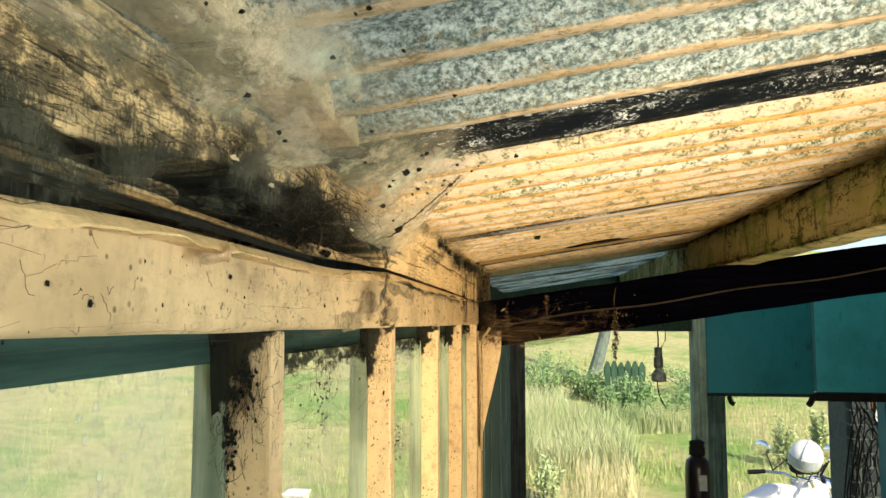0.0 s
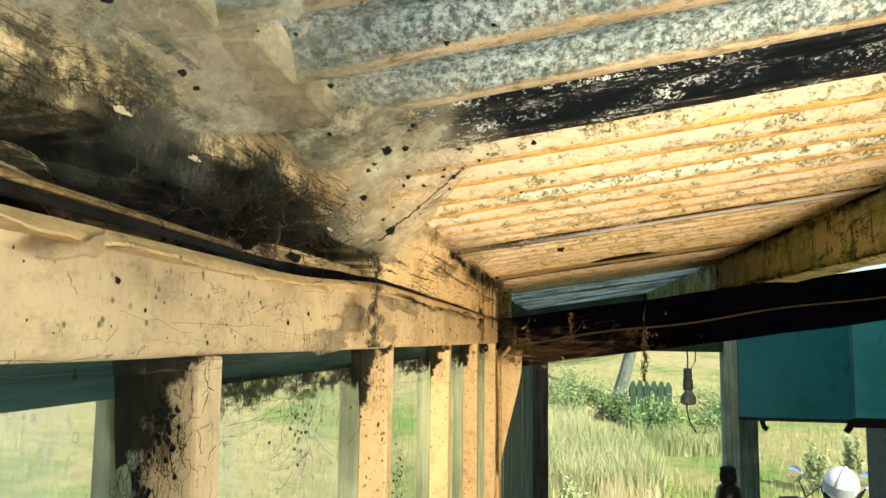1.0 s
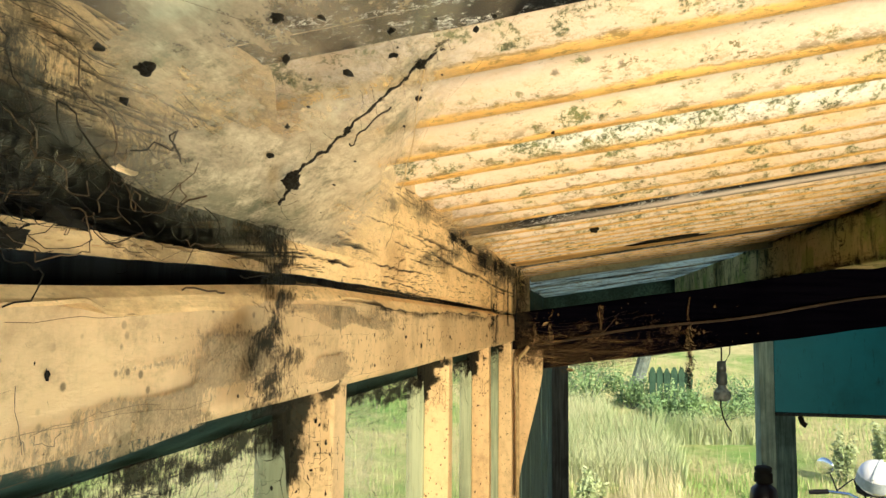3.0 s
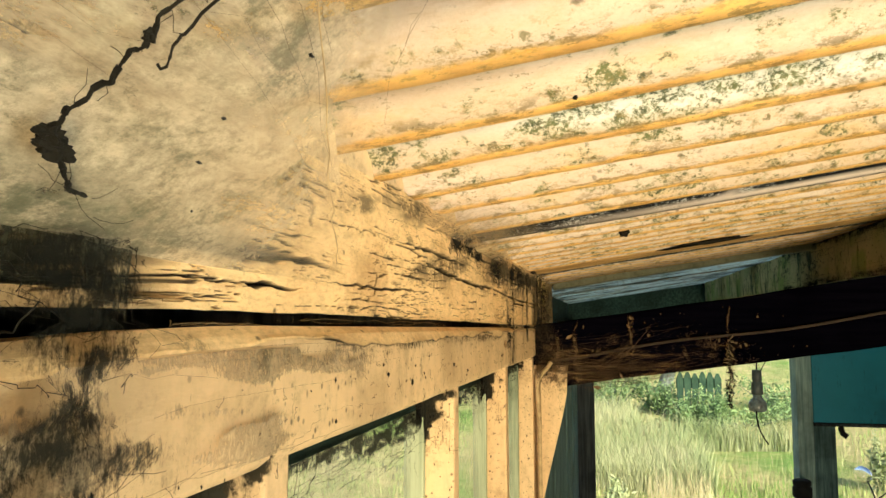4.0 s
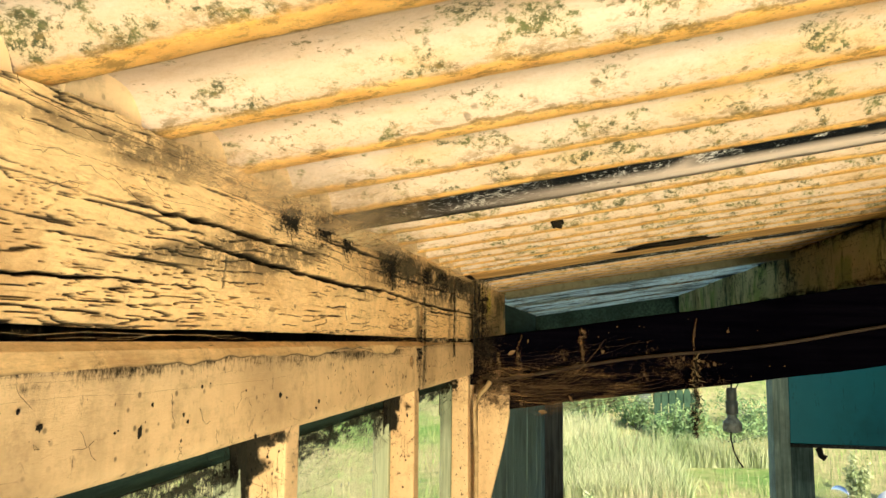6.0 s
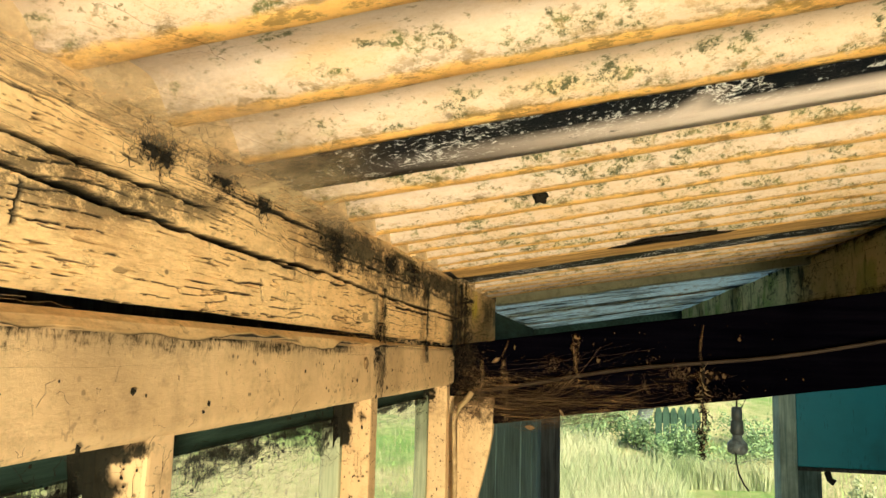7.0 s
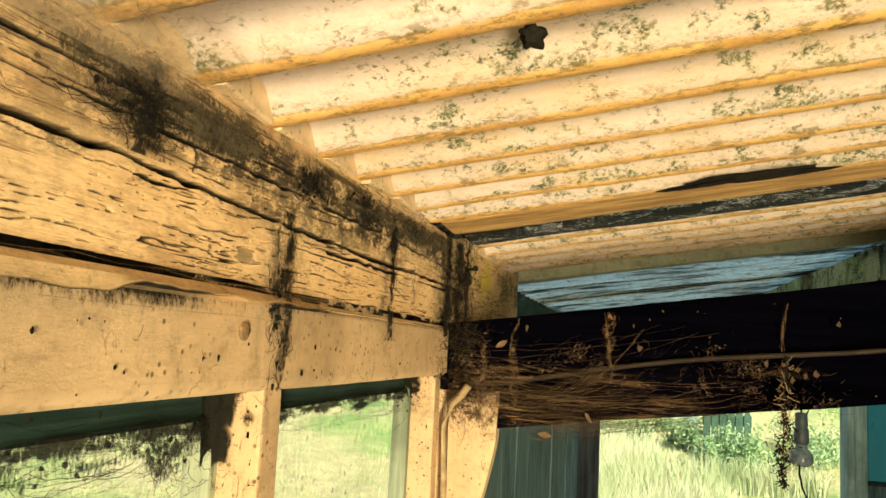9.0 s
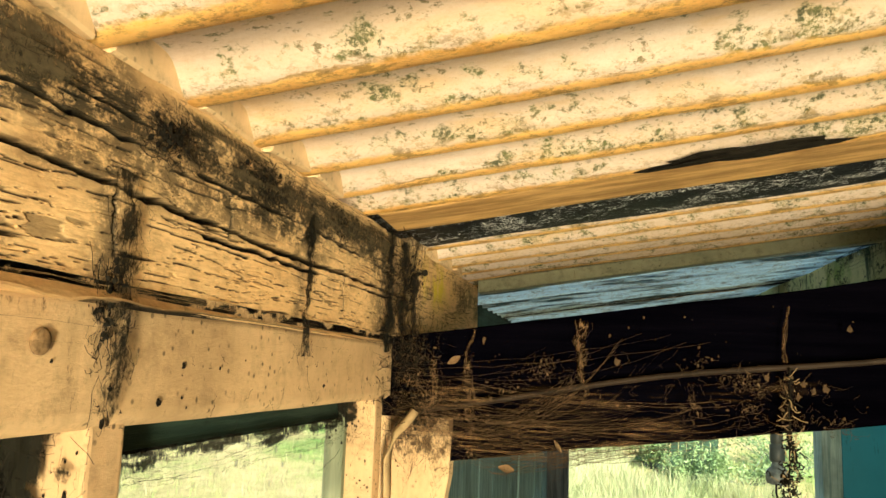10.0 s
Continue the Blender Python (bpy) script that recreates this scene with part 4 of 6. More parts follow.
def corner_post():
    """Post under the rafter's end; its face board's curve stands for a shadow edge."""
    thing = empty("corner_post", "cream-painted post under the rafter, its face board curved along a shadow edge", "post", kind="structure")
    part("post", box(-0.160, -0.118, 1.712, 1.770, 0.0, 1.965, 0.003), M_MULL, thing)
    bm = bmesh.new()
    outline = [(-0.150, 0.9), (-0.150, 1.955), (-0.070, 1.955)]
    # the shadow's edge is put into the board's shape
    for s in np.linspace(0, 1, 16):
        outline.append((-0.072 - 0.054 * math.sin(s * math.pi / 2) ** 1.2, 1.91 - 0.31 * s))
    outline.append((-0.128, 0.9))
    front = [bm.verts.new((x, 1.692, z)) for x, z in outline]
    back = [bm.verts.new((x, 1.710, z)) for x, z in outline]
    bm.faces.new(front)
    bm.faces.new(back[::-1])
    for a in range(len(outline)):
        c = (a + 1) % len(outline)
        bm.faces.new((front[a], back[a], back[c], front[c]))
    bmesh.ops.recalc_face_normals(bm, faces=bm.faces)
    part("shade_edge_board", bm, M_MULL, thing)


corner_post()


# ---------------------------------------------------------------- rafter, purlin
def sloped_beam(name, x0, x1, y0, y1, z0, z1, rise, material, label, category="beam", wob=0.002):
    bm = box(x0, x1, y0, y1, z0, z1, 0.004, cuts=40)
    for v in bm.verts:
        v.co.z += rise * (v.co.x - WALL) + wob * 2 * noise.noise(v.co * 9)
        v.co.y += wob * noise.noise(v.co * 7 + Vector((3, 0, 0)))
    return tagged(mesh_object(name, bm, material), label, category, kind="structure")


sloped_beam("rafter", WALL - 0.05, RIGHT, 1.692, 1.755, 1.916, 2.019, 0.142, M_RAFTER, "near-black timber rafter hung with cobwebs")
ob = mesh_object("purlin", box(0.410, 0.470, BACK, END, 2.098, 2.180, 0.004, wobble=0.004, cuts=90), M_PURLIN)
tagged(ob, "yellow-green mossy timber purlin under the roof", "beam", kind="structure")


# ---------------------------------------------------------------- end wall with door opening
def end_wall():
    w = empty("wall_north", "end wall with an open doorway and blue panels", "wall", kind="structure")
    part("left_jamb", box(-0.20, -0.054, END - 0.02, END + 0.08, 0.0, 1.90, 0.004), M_DARKWOOD, w, "dark door jamb")
    part("header", under_roof(-0.225, 0.742, END, END + 0.06, 1.905, 0.010), M_HEAD, w)
    part("door_post", box(0.746, 0.806, END - 0.02, END + 0.08, 0.0, 2.10, 0.004), M_POST, w, "pale grey door post")
    part("window_post", box(0.809, 0.891, END - 0.005, END + 0.08, 0.0, 1.600, 0.004), M_GREY, w)
    part("panel", box(0.809, 1.294, END - 0.008, END + 0.02, 1.614, 2.24, 0.003), M_PANEL, w, "dark teal-blue sheet panel")
    part("panel", box(1.300, RIGHT, END - 0.022, END + 0.02, 1.626, 2.27, 0.003), M_PANEL2, w, "pale blue-grey sheet panel")
    part("panel_trim", box(1.290, RIGHT, END - 0.030, END + 0.03, 1.584, 1.622, 0.003), M_RUBBER, w)
    part("panel_trim", box(0.806, 1.290, END - 0.014, END + 0.03, 1.600, 1.612, 0.003), M_DARKWOOD, w)
    part("right_jamb", box(1.600, RIGHT, END - 0.01, END + 0.08, 0.0, 1.580, 0.004), M_PANEL, w)
    part("hook", tube([(0.905, END - 0.02, 1.600), (0.910, END - 0.03, 1.575), (0.925, END - 0.035, 1.565)], 0.012), M_RUBBER, w)
    part("hook", tube([(1.285, END - 0.02, 1.610), (1.268, END - 0.03, 1.580), (1.255, END - 0.035, 1.566)], 0.014), M_RUBBER, w)


end_wall()

# ---------------------------------------------------------------- hanging lamp in the doorway
def lamp():
    t = empty("hanging_bulb", "grey bakelite lampholder with a dusty bulb on a cord", "lamp", at=(0.51, 3.30, 1.72))
    part("holder", lathe([(0.010, 0.132), (0.016, 0.128), (0.017, 0.095), (0.014, 0.092), (0.019, 0.088), (0.020, 0.050), (0.017, 0.046)], 18), M_BAKELITE, t, "", True)
    part("bulb", lathe([(0.014, 0.046), (0.015, 0.036), (0.024, 0.026), (0.030, 0.018), (0.031, 0.002), (0.029, -0.008), (0.018, -0.013), (0.004, -0.014)], 20), M_BULB, t, "dusty grey glass bulb", True)
    part("cord", tube([(0, 0, 0.13), (0.001, 0, 0.17), (-0.003, 0.002, 0.22), (0, 0, 0.30), (0, 0.1, 0.42)], 0.0030, 6), M_BLACKCABLE, t)
    part("loose_wire", tube([(0.012, -0.01, 0.13), (0.028, -0.01, 0.16), (0.030, -0.01, 0.20), (0.012, -0.005, 0.235)], 0.0022, 6), M_BLACKCABLE, t)
    part("loose_wire", tube([(-0.008, -0.022, 0.01), (-0.010, -0.026, -0.03), (-0.002, -0.026, -0.07), (0.012, -0.024, -0.100), (0.026, -0.022, -0.120)], 0.0028, 6), M_BLACKCABLE, t)


lamp()


# ---------------------------------------------------------------- bottle on the post, cables on the pier
def extinguisher():
    t = empty("fire_extinguisher", "dark red cylinder with black cap and pale label on a bracket", "fire extinguisher", at=(0.735, 3.70, 0.98))
    part("body", lathe([(0.05, 0.0), (0.056, 0.006), (0.056, 0.30), (0.050, 0.335), (0.030, 0.352), (0.026, 0.36)], 24), M_REDDARK, t, "", True)
    part("cap", lathe([(0.030, 0.358), (0.036, 0.362), (0.036, 0.395), (0.030, 0.402), (0.034, 0.406), (0.034, 0.420), (0.026, 0.425)], 20), M_RUBBER, t, "black ribbed cap", True)
    part("label", box(-0.004, 0.030, -0.0590, -0.0560, 0.21, 0.28, 0.001), M_LABEL, t, "pale worn label")
    part("bracket", box(-0.062, 0.062, -0.060, 0.080, -0.012, -0.001, 0.002), M_RUBBER, t)


extinguisher()


def pier():
    t = empty("brick_pier", "grey brick pier with an orange brick patch near its top", "pier", at=(0, 0, 0))
    x0, x1, y0, y1 = 1.575, 1.905, 4.15, 4.45
    part("mortar_core", box(x0 + 0.006, x1 - 0.006, y0 + 0.006, y1 - 0.006, -0.40, 1.80), M_MORTAR, t)
    rng = random.Random(8)
    z, row = -0.3575, 0
    while z < 1.78:
        x = x0 - (0.055 if row % 2 else 0)
        while x < x1 - 0.01:
            a, b = max(x, x0), min(x + 0.105, x1)
            if b - a > 0.02:
                red = z > 1.50 and a > 1.62
                part("brick", box(a + 0.004, b - 0.004, y0 - rng.uniform(0, 0.003), y0 + 0.05, z + 0.005, z + 0.066, 0.003), M_REDBRICK if red else M_BRICK, t)
            x += 0.11
        z += 0.0715
        row += 1
    part("plaster_patch", blob((1.72, 4.14, 1.52), (0.02, 0.008, 0.09), None, 0.5, 4), M_WHITE, t, "flaked white plaster")


pier()


def cable_bundle():
    rng = random.Random(21)
    t = empty("cable_bundle", "tangle of black cables hanging from the panel's corner", "cables")
    for k in range(13):
        x, z = 1.60 + rng.uniform(-0.07, 0.10), 1.58
        pts = []
        sx, fall = rng.uniform(-0.04, 0.12), rng.uniform(0.3, 0.75)
        for s in np.linspace(0, 1, 12):
            pts.append((x + sx * math.sin(s * 3.0) + 0.02 * math.sin(s * 9 + k), 4.02 + 0.06 * math.sin(s * 4 + k), z - fall * s ** 1.2))
        part("cable", tube(pts, rng.choice((0.002, 0.003, 0.004)), 6), M_BLACKCABLE, t)
    for k in range(4):
        pts = [(1.60 - 0.14 * s + 0.02 * k, 3.98, 1.50 - 0.05 * k - 0.55 * s ** 2 + 0.10 * math.sin(3 * s)) for s in np.linspace(0, 1, 10)]
        part("cable", tube(pts, 0.004, 6), M_BLACKCABLE, t)
    part("cable", tube([(1.70 + 0.02 * math.sin(7 * s), 4.0, 1.57 - 0.3 * s) for s in np.linspace(0, 1, 8)], 0.010, 8), M_WHITE, t, "frayed white cable")


cable_bundle()


# ---------------------------------------------------------------- motorcycle on the grass
def motorcycle():
    t = empty("motorcycle", "white motorcycle with blue trim and round mirrors parked on grass", "motorcycle", at=(1.74, 6.20, float(ground_height(np.array(1.9), np.array(6.2)))))
    t.rotation_euler = (0, radians(-6), radians(-62))

    def wheel(y):
        bm = bmesh.new()
        ring = [(0.285 + 0.045 * math.cos(a), 0.045 * math.sin(a)) for a in np.linspace(0, math.tau, 10, endpoint=False)]
        n = 32
        vs = [[bm.verts.new((x, y + r * math.cos(k * math.tau / n), 0.33 + r * math.sin(k * math.tau / n))) for r, x in ring] for k in range(n)]
        for k in range(n):
            for j in range(10):
                bm.faces.new((vs[k][j], vs[(k + 1) % n][j], vs[(k + 1) % n][(j + 1) % 10], vs[k][(j + 1) % 10]))
        w = part("wheel", bm, M_RUBBER, t, "", True)
        bm = bmesh.new()
        for k in range(8):
            a = k * math.tau / 8
            tube([(0, y, 0.33), (0, y + 0.26 * math.cos(a), 0.33 + 0.26 * math.sin(a))], 0.008, 5, bm)
        part("spokes", bm, M_CHROME, w)

    wheel(0.72)
    wheel(-0.68)

    def shell(name, at, size, material, rough=0.06, seed=0):
        return part(name, blob(at, size, None, rough, seed, 3), material, t, "", True)

    shell("tank", (0, 0.16, 0.84), (0.155, 0.31, 0.155), M_WHITE, 0.05, 1)
    shell("front_fairing", (0, 0.52, 0.86), (0.17, 0.14, 0.16), M_WHITE, 0.05, 2)
    shell("tail", (0, -0.62, 0.80), (0.11, 0.28, 0.07), M_BLUEP, 0.05, 3)
    shell("seat", (0, -0.27, 0.80), (0.14, 0.34, 0.07), M_RUBBER, 0.05, 4)
    shell("engine", (0, 0.05, 0.46), (0.17, 0.26, 0.21), M_CHROME, 0.25, 5)
    shell("front_mudguard", (0, 0.72, 0.69), (0.07, 0.24, 0.05), M_BLUEP, 0.05, 6)
    part("stripe", box(-0.158, 0.158, 0.10, 0.34, 0.835, 0.855, 0.004), M_BLUEP, t, "blue stripe")
    for s in (-1, 1):
        part("fork", tube([(0.09 * s, 0.72, 0.33), (0.09 * s, 0.44, 1.00)], 0.024, 10), M_CHROME, t)
        part("handlebar", tube([(0, 0.42, 1.00), (0.16 * s, 0.43, 1.04), (0.30 * s, 0.36, 1.05), (0.38 * s, 0.28, 1.04)], 0.012, 8), M_CHROME, t)
        part("grip", tube([(0.29 * s, 0.365, 1.05), (0.39 * s, 0.27, 1.04)], 0.018, 8), M_RUBBER, t)
        m = part("mirror", blob((0.36 * s, 0.42, 1.23), (0.090, 0.018, 0.065), None, 0.03, 1, 3), M_CHROME, t, "round chrome mirror", True)
        part("mirror_arm", tube([(0.24 * s, 0.40, 1.05), (0.29 * s, 0.42, 1.13), (0.35 * s, 0.43, 1.22)], 0.006, 6), M_RUBBER, m)
        part("brake_lever", tube([(0.22 * s, 0.41, 1.05), (0.30 * s, 0.43, 1.04), (0.40 * s, 0.34, 1.02)], 0.006, 6), M_RUBBER, t)
        part("control_cable", tube([(0.24 * s, 0.40, 1.06), (0.20 * s, 0.52, 1.14), (0.08 * s, 0.56, 1.06), (0.03 * s, 0.48, 0.92)], 0.006, 6), M_RUBBER, t)
        part("indicator", blob((0.21 * s, 0.58, 0.92), (0.035, 0.03, 0.03), None, 0.03, 2), M_REDBRICK, t)
    part("headlight", lathe([(0.02, -0.04), (0.09, 0.0), (0.10, 0.04), (0.08, 0.06), (0.02, 0.065)], 20, (0, 0, 0)), M_CHROME, t, "", True).matrix_basis = pose(0, 0.62, 0.93, -90)
    part("instrument", blob((0, 0.44, 1.09), (0.10, 0.05, 0.05), None, 0.05, 8), M_RUBBER, t, "", True)
    part("frame", tube([(0, 0.46, 0.95), (0, 0.28, 0.40), (0, -0.30, 0.36), (0, -0.68, 0.33)], 0.028, 8), M_RUBBER, t)
    part("exhaust", tube([(0.14, 0.15, 0.38), (0.17, -0.2, 0.30), (0.19, -0.75, 0.36)], 0.040, 10), M_CHROME, t)
    part("side_stand", tube([(-0.10, 0.0, 0.34), (-0.24, -0.06, 0.06)], 0.012, 6), M_RUBBER, t)


motorcycle()


def helmet():
    bm = bmesh.new()
    bmesh.ops.create_uvsphere(bm, u_segments=28, v_segments=18, radius=0.118)
    for v in bm.verts:
        v.co.y *= 1.12
        if v.co.z < -0.07:
            v.co.z = -0.07 + (v.co.z + 0.07) * 0.5
    t = empty("helmet", "white motorcycle helmet with a tinted visor resting on the handlebar", "helmet", at=(1.97, 6.02, 0.935))
    t.rotation_euler = (radians(20), radians(15), radians(-30))
    part("shell", bm, M_WHITE, t, "", True)
    bm = bmesh.new()
    n = 14
    rows = []
    for z in (-0.035, 0.0, 0.04):
        rows.append([bm.verts.new((0.124 * math.cos(a) * math.cos(z * 4), -0.138 * math.sin(a) * math.cos(z * 4), z)) for a in np.linspace(0.5, math.pi - 0.5, n)])
    for a, b in zip(rows, rows[1:]):
        for k in range(n - 1):
            bm.faces.new((a[k], a[k + 1], b[k + 1], b[k]))
    part("visor", bm, M_LABEL, t, "grey tinted visor", True)
    part("rim", tube([(0.119 * math.cos(a), 0.133 * math.sin(a), -0.060) for a in np.linspace(0, math.tau, 28)], 0.006, 6), M_RUBBER, t, "black rubber rim")
    part("crest_band", tube([(0.0, 0.134 * math.cos(a), 0.119 * math.sin(a)) for a in np.linspace(0.3, math.pi - 0.3, 16)], 0.008, 6), M_LABEL, t, "grey band over the crown")
    part("chin_strap", tube([(0.07, 0, -0.09), (0.05, -0.02, -0.17), (-0.03, -0.02, -0.18), (-0.07, 0, -0.09)], 0.007, 6), M_RUBBER, t)


helmet()


# ---------------------------------------------------------------- cobwebs and debris
def web_sheet(name, rows, cols, fn, material, label, dense, strands=0, thread=None, seed=1, thick=0.00008, soil=None):
    """A web: a dusty film with loose strands lying over it."""
    thing = empty(name, label, "cobweb")
    u, v = np.meshgrid(np.linspace(0, 1, cols), np.linspace(0, 1, rows))
    P = fn(u, v)
    i = np.arange(rows * cols).reshape(rows, cols)
    q = np.stack([i[:-1, :-1], i[:-1, 1:], i[1:, 1:], i[1:, :-1]], -1).reshape(-1, 4)
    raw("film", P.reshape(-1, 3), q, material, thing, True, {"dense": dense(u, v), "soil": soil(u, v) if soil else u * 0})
    rng = random.Random(seed)
    bm = bmesh.new()
    for k in range(strands):
        a, b = rng.random(), rng.random()
        du, dv = rng.gauss(0, 0.10), rng.gauss(0, 0.13)
        pts = []
        for f in np.linspace(0, 1, 9):
            r, c = min(max(b + dv * f, 0), 1) * (rows - 1), min(max(a + du * f, 0), 1) * (cols - 1)
            p = P[int(r), int(c)]
            pts.append((p[0] + 0.0010 + rng.gauss(0, 0.0003), p[1] + rng.gauss(0, 0.0004), p[2] + rng.gauss(0, 0.0004)))
        tube(pts, thick * rng.uniform(0.5, 1.6), 3, bm)
    tagged(part("strand_tangle", bm, thread or M_DEBRIS, thing), kind="stuff")
    return thing


def roof_web(u, v):
    """Stretched from the plate up to the roof, sagging inwards."""
    y = -0.25 + 1.01 * u
    reach = 0.020 + 0.078 * smooth(0.12, 0.42, y) * (1 - smooth(0.50, 0.74, y)) + 0.010 * fbm(u * 9, v * 2, 4, 3)
    x = WALL + 0.004 + reach * v
    z0 = 2.058 - 0.016 * smooth(0.7, 1.0, u)
    hem = 0.011 * smooth(0.68, 0.77, u) * (1 - smooth(0.75, 0.95, u)) * (1 - smooth(0.0, 0.32, v))
    z = z0 + (roof_z(WALL + reach) - 0.010 - z0) * v + 0.004 * (fbm(u * 16, v * 5, 9, 3) - 0.5) - 0.010 * np.sin(v * math.pi) * u - hem
    return np.stack([x, y, z], -1)


web_sheet("roof_web", 26, 120, roof_web, M_WEB, "thick dusty brown cobweb sheet between plate and roof",
          lambda u, v: (1 - smooth(0.40 + 0.25 * smooth(0.62, 0.52, u), 1.0, v + 0.5 * (fbm(u * 20, v * 5, 12, 4) - 0.5))) * (1 - smooth(0.78, 1.0, u)) * (0.62 + 0.38 * smooth(0.52, 0.68, u + 0.3 * (fbm(u * 12, v * 4, 8, 3) - 0.5))) * 0.95 * np.maximum(smooth(0.70, 0.78, u), smooth(0.02, 0.20, v - 0.40 * (fbm(u * 26, v * 4, 13, 4) - 0.34))), 90, M_HUSK, 5, 0.000025,
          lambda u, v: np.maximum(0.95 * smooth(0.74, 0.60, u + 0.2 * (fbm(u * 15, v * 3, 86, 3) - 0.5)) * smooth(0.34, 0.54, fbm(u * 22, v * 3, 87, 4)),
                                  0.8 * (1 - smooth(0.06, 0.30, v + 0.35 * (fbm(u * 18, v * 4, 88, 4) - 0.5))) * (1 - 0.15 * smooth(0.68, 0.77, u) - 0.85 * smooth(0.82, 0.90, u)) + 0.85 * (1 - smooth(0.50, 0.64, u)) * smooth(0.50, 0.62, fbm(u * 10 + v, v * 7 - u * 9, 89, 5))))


def threads(name, label, n, make, radius, material, seed):
    """A web of many loose threads, too many to count."""
    rng = random.Random(seed)
    bm = bmesh.new()
    for k in range(n):
        tube(make(rng), radius * rng.uniform(0.5, 1.3), 4, bm)
    return tagged(mesh_object(name, bm, material), label, "cobweb", kind="stuff")


def sag(a, b, drop, n=8, jit=0.002, rng=random):
    out = []
    for k in range(n + 1):
        s = k / n
        p = Vector(a).lerp(Vector(b), s)
        out.append((p.x + rng.uniform(-jit, jit), p.y + rng.uniform(-jit, jit), p.z - drop * 4 * s * (1 - s) + rng.uniform(-jit, jit)))
    return out


def crooked(rng, p, step, n, bend=0.45):
    """A thread that wanders from p."""
    p = Vector(p)
    d = Vector((rng.gauss(0, 1), rng.gauss(0, 0.4), rng.gauss(0, 1))).normalized()
    out = []
    for i in range(n):
        out.append(tuple(p))
        d = (d + Vector((rng.gauss(0, bend), rng.gauss(0, bend * 0.4), rng.gauss(0, bend)))).normalized()
        p = p + d * step * rng.uniform(0.5, 1.5)
    return out


def rafter_low(x):
    return 1.916 + 0.142 * (x - WALL)


def rafter_strands(seed):
    """One bundle of web strands slung along the rafter, each strand near a common sagging line."""
    rng = random.Random(seed)
    bm = bmesh.new()
    x0 = -0.112 + 0.10 * rng.random() ** 1.5
    x1 = x0 + rng.uniform(0.09, 0.36) * rng.uniform(0.6, 1.0)
    za, zb = rng.uniform(1.928, 1.994), rafter_low(x1) + rng.uniform(-0.004, 0.078)
    y, dip = rng.uniform(1.655, 1.684), rng.uniform(-0.002, 0.026)
    for k in range(rng.randint(3, 9)):
        w, f = rng.gauss(0, 0.0009), rng.uniform(0.45, 1.0)
        a = (x0 + rng.uniform(-0.004, 0.02), y + rng.gauss(0, 0.003), za + w + rng.gauss(0, 0.002))
        b = (x0 + (x1 - x0) * f, y + rng.gauss(0, 0.004), za + (zb - za) * f + w + rng.gauss(0, 0.004))
        pts = [Vector(p) for p in sag(a, b, dip * rng.uniform(0.3, 1.5), 22, 0.0006, rng)]
        ph, am = rng.uniform(0, 9), rng.uniform(0.0001, 0.0007)
        tube([(p.x, p.y, p.z + am * math.sin(ph + i * rng.uniform(0.5, 0.8))) for i, p in enumerate(pts)], 0.00007 * rng.uniform(0.5, 1.8), 3, bm)
        for q in pts[1:-1]:
            if rng.random() < 0.07:
                r = rng.uniform(0.0002, 0.0005)
                blob((q.x, q.y, q.z - 0.4 * r), (r * rng.uniform(1, 3), r, r * rng.uniform(0.8, 1.8)), bm, 0.6, k, 1)
    tagged(mesh_object("web_bundle", bm, M_THREAD if seed % 3 else M_HUSK), "slack bundle of brown dusty web along the black rafter", "cobweb", "rafter webs", kind="stuff")


for k in range(16):
    rafter_strands(300 + k)


def rafter_wisps(rng):
    """A short crooked end of thread."""
    x0 = -0.118 + 0.34 * rng.random() ** 2.2
    z = rafter_low(x0) + 0.018 * (x0 < -0.066) + rng.uniform(-0.014, 0.098) * (1 - 0.7 * (x0 + 0.118) / 0.34)
    return crooked(rng, (x0, rng.uniform(1.655, 1.688), z), 0.0018, rng.randint(5, 12))


threads("rafter_wisps", "short crooked web ends along the rafter", 150, rafter_wisps, 0.00006, M_THREAD, 37)
threads("rafter_tangle", "dull matted web ends hanging at the rafter's foot", 200, rafter_wisps, 0.00009, M_HUSK, 38)


def rafter_clumps():
    """Small matted knots of web hung in the strands."""
    rng = random.Random(52)
    for k in range(16):
        x = -0.105 + 0.32 * rng.random() ** 1.4
        z = rafter_low(x) + rng.uniform(0.0, 0.085) * (1 - 0.5 * (x + 0.105) / 0.32)
        bm = bmesh.new()
        for i in range(rng.randint(14, 34)):
            tube(crooked(rng, (x + rng.gauss(0, 0.006), rng.uniform(1.660, 1.684), z + rng.gauss(0, 0.004)), 0.0012, rng.randint(5, 10), 0.7), 0.00008 * rng.uniform(0.6, 1.8), 3, bm)
        for i in range(5):
            r = rng.uniform(0.0003, 0.0008)
            blob((x + rng.gauss(0, 0.005), rng.uniform(1.660, 1.684), z + rng.gauss(0, 0.003)), (r, r, r * 1.5), bm, 0.7, i, 1)
        tagged(mesh_object("web_knot", bm, M_THREAD if k % 2 else M_HUSK), "matted brown knot of web on the rafter", "cobweb", "rafter webs", kind="stuff")


rafter_clumps()


def rafter_fringe(rng):
    """Threads drooping below the rafter, from the post towards the doorway."""
    x0 = rng.uniform(-0.066, 0.03)
    x1 = x0 + rng.uniform(0.04, 0.16)
    return sag((x0, rng.uniform(1.66, 1.70), rafter_low(x0) + rng.uniform(-0.012, 0.008)), (x1, rng.uniform(1.67, 1.70), rafter_low(x1) + rng.uniform(-0.004, 0.008)), rng.uniform(0.0, 0.012), 14, 0.0007, rng)


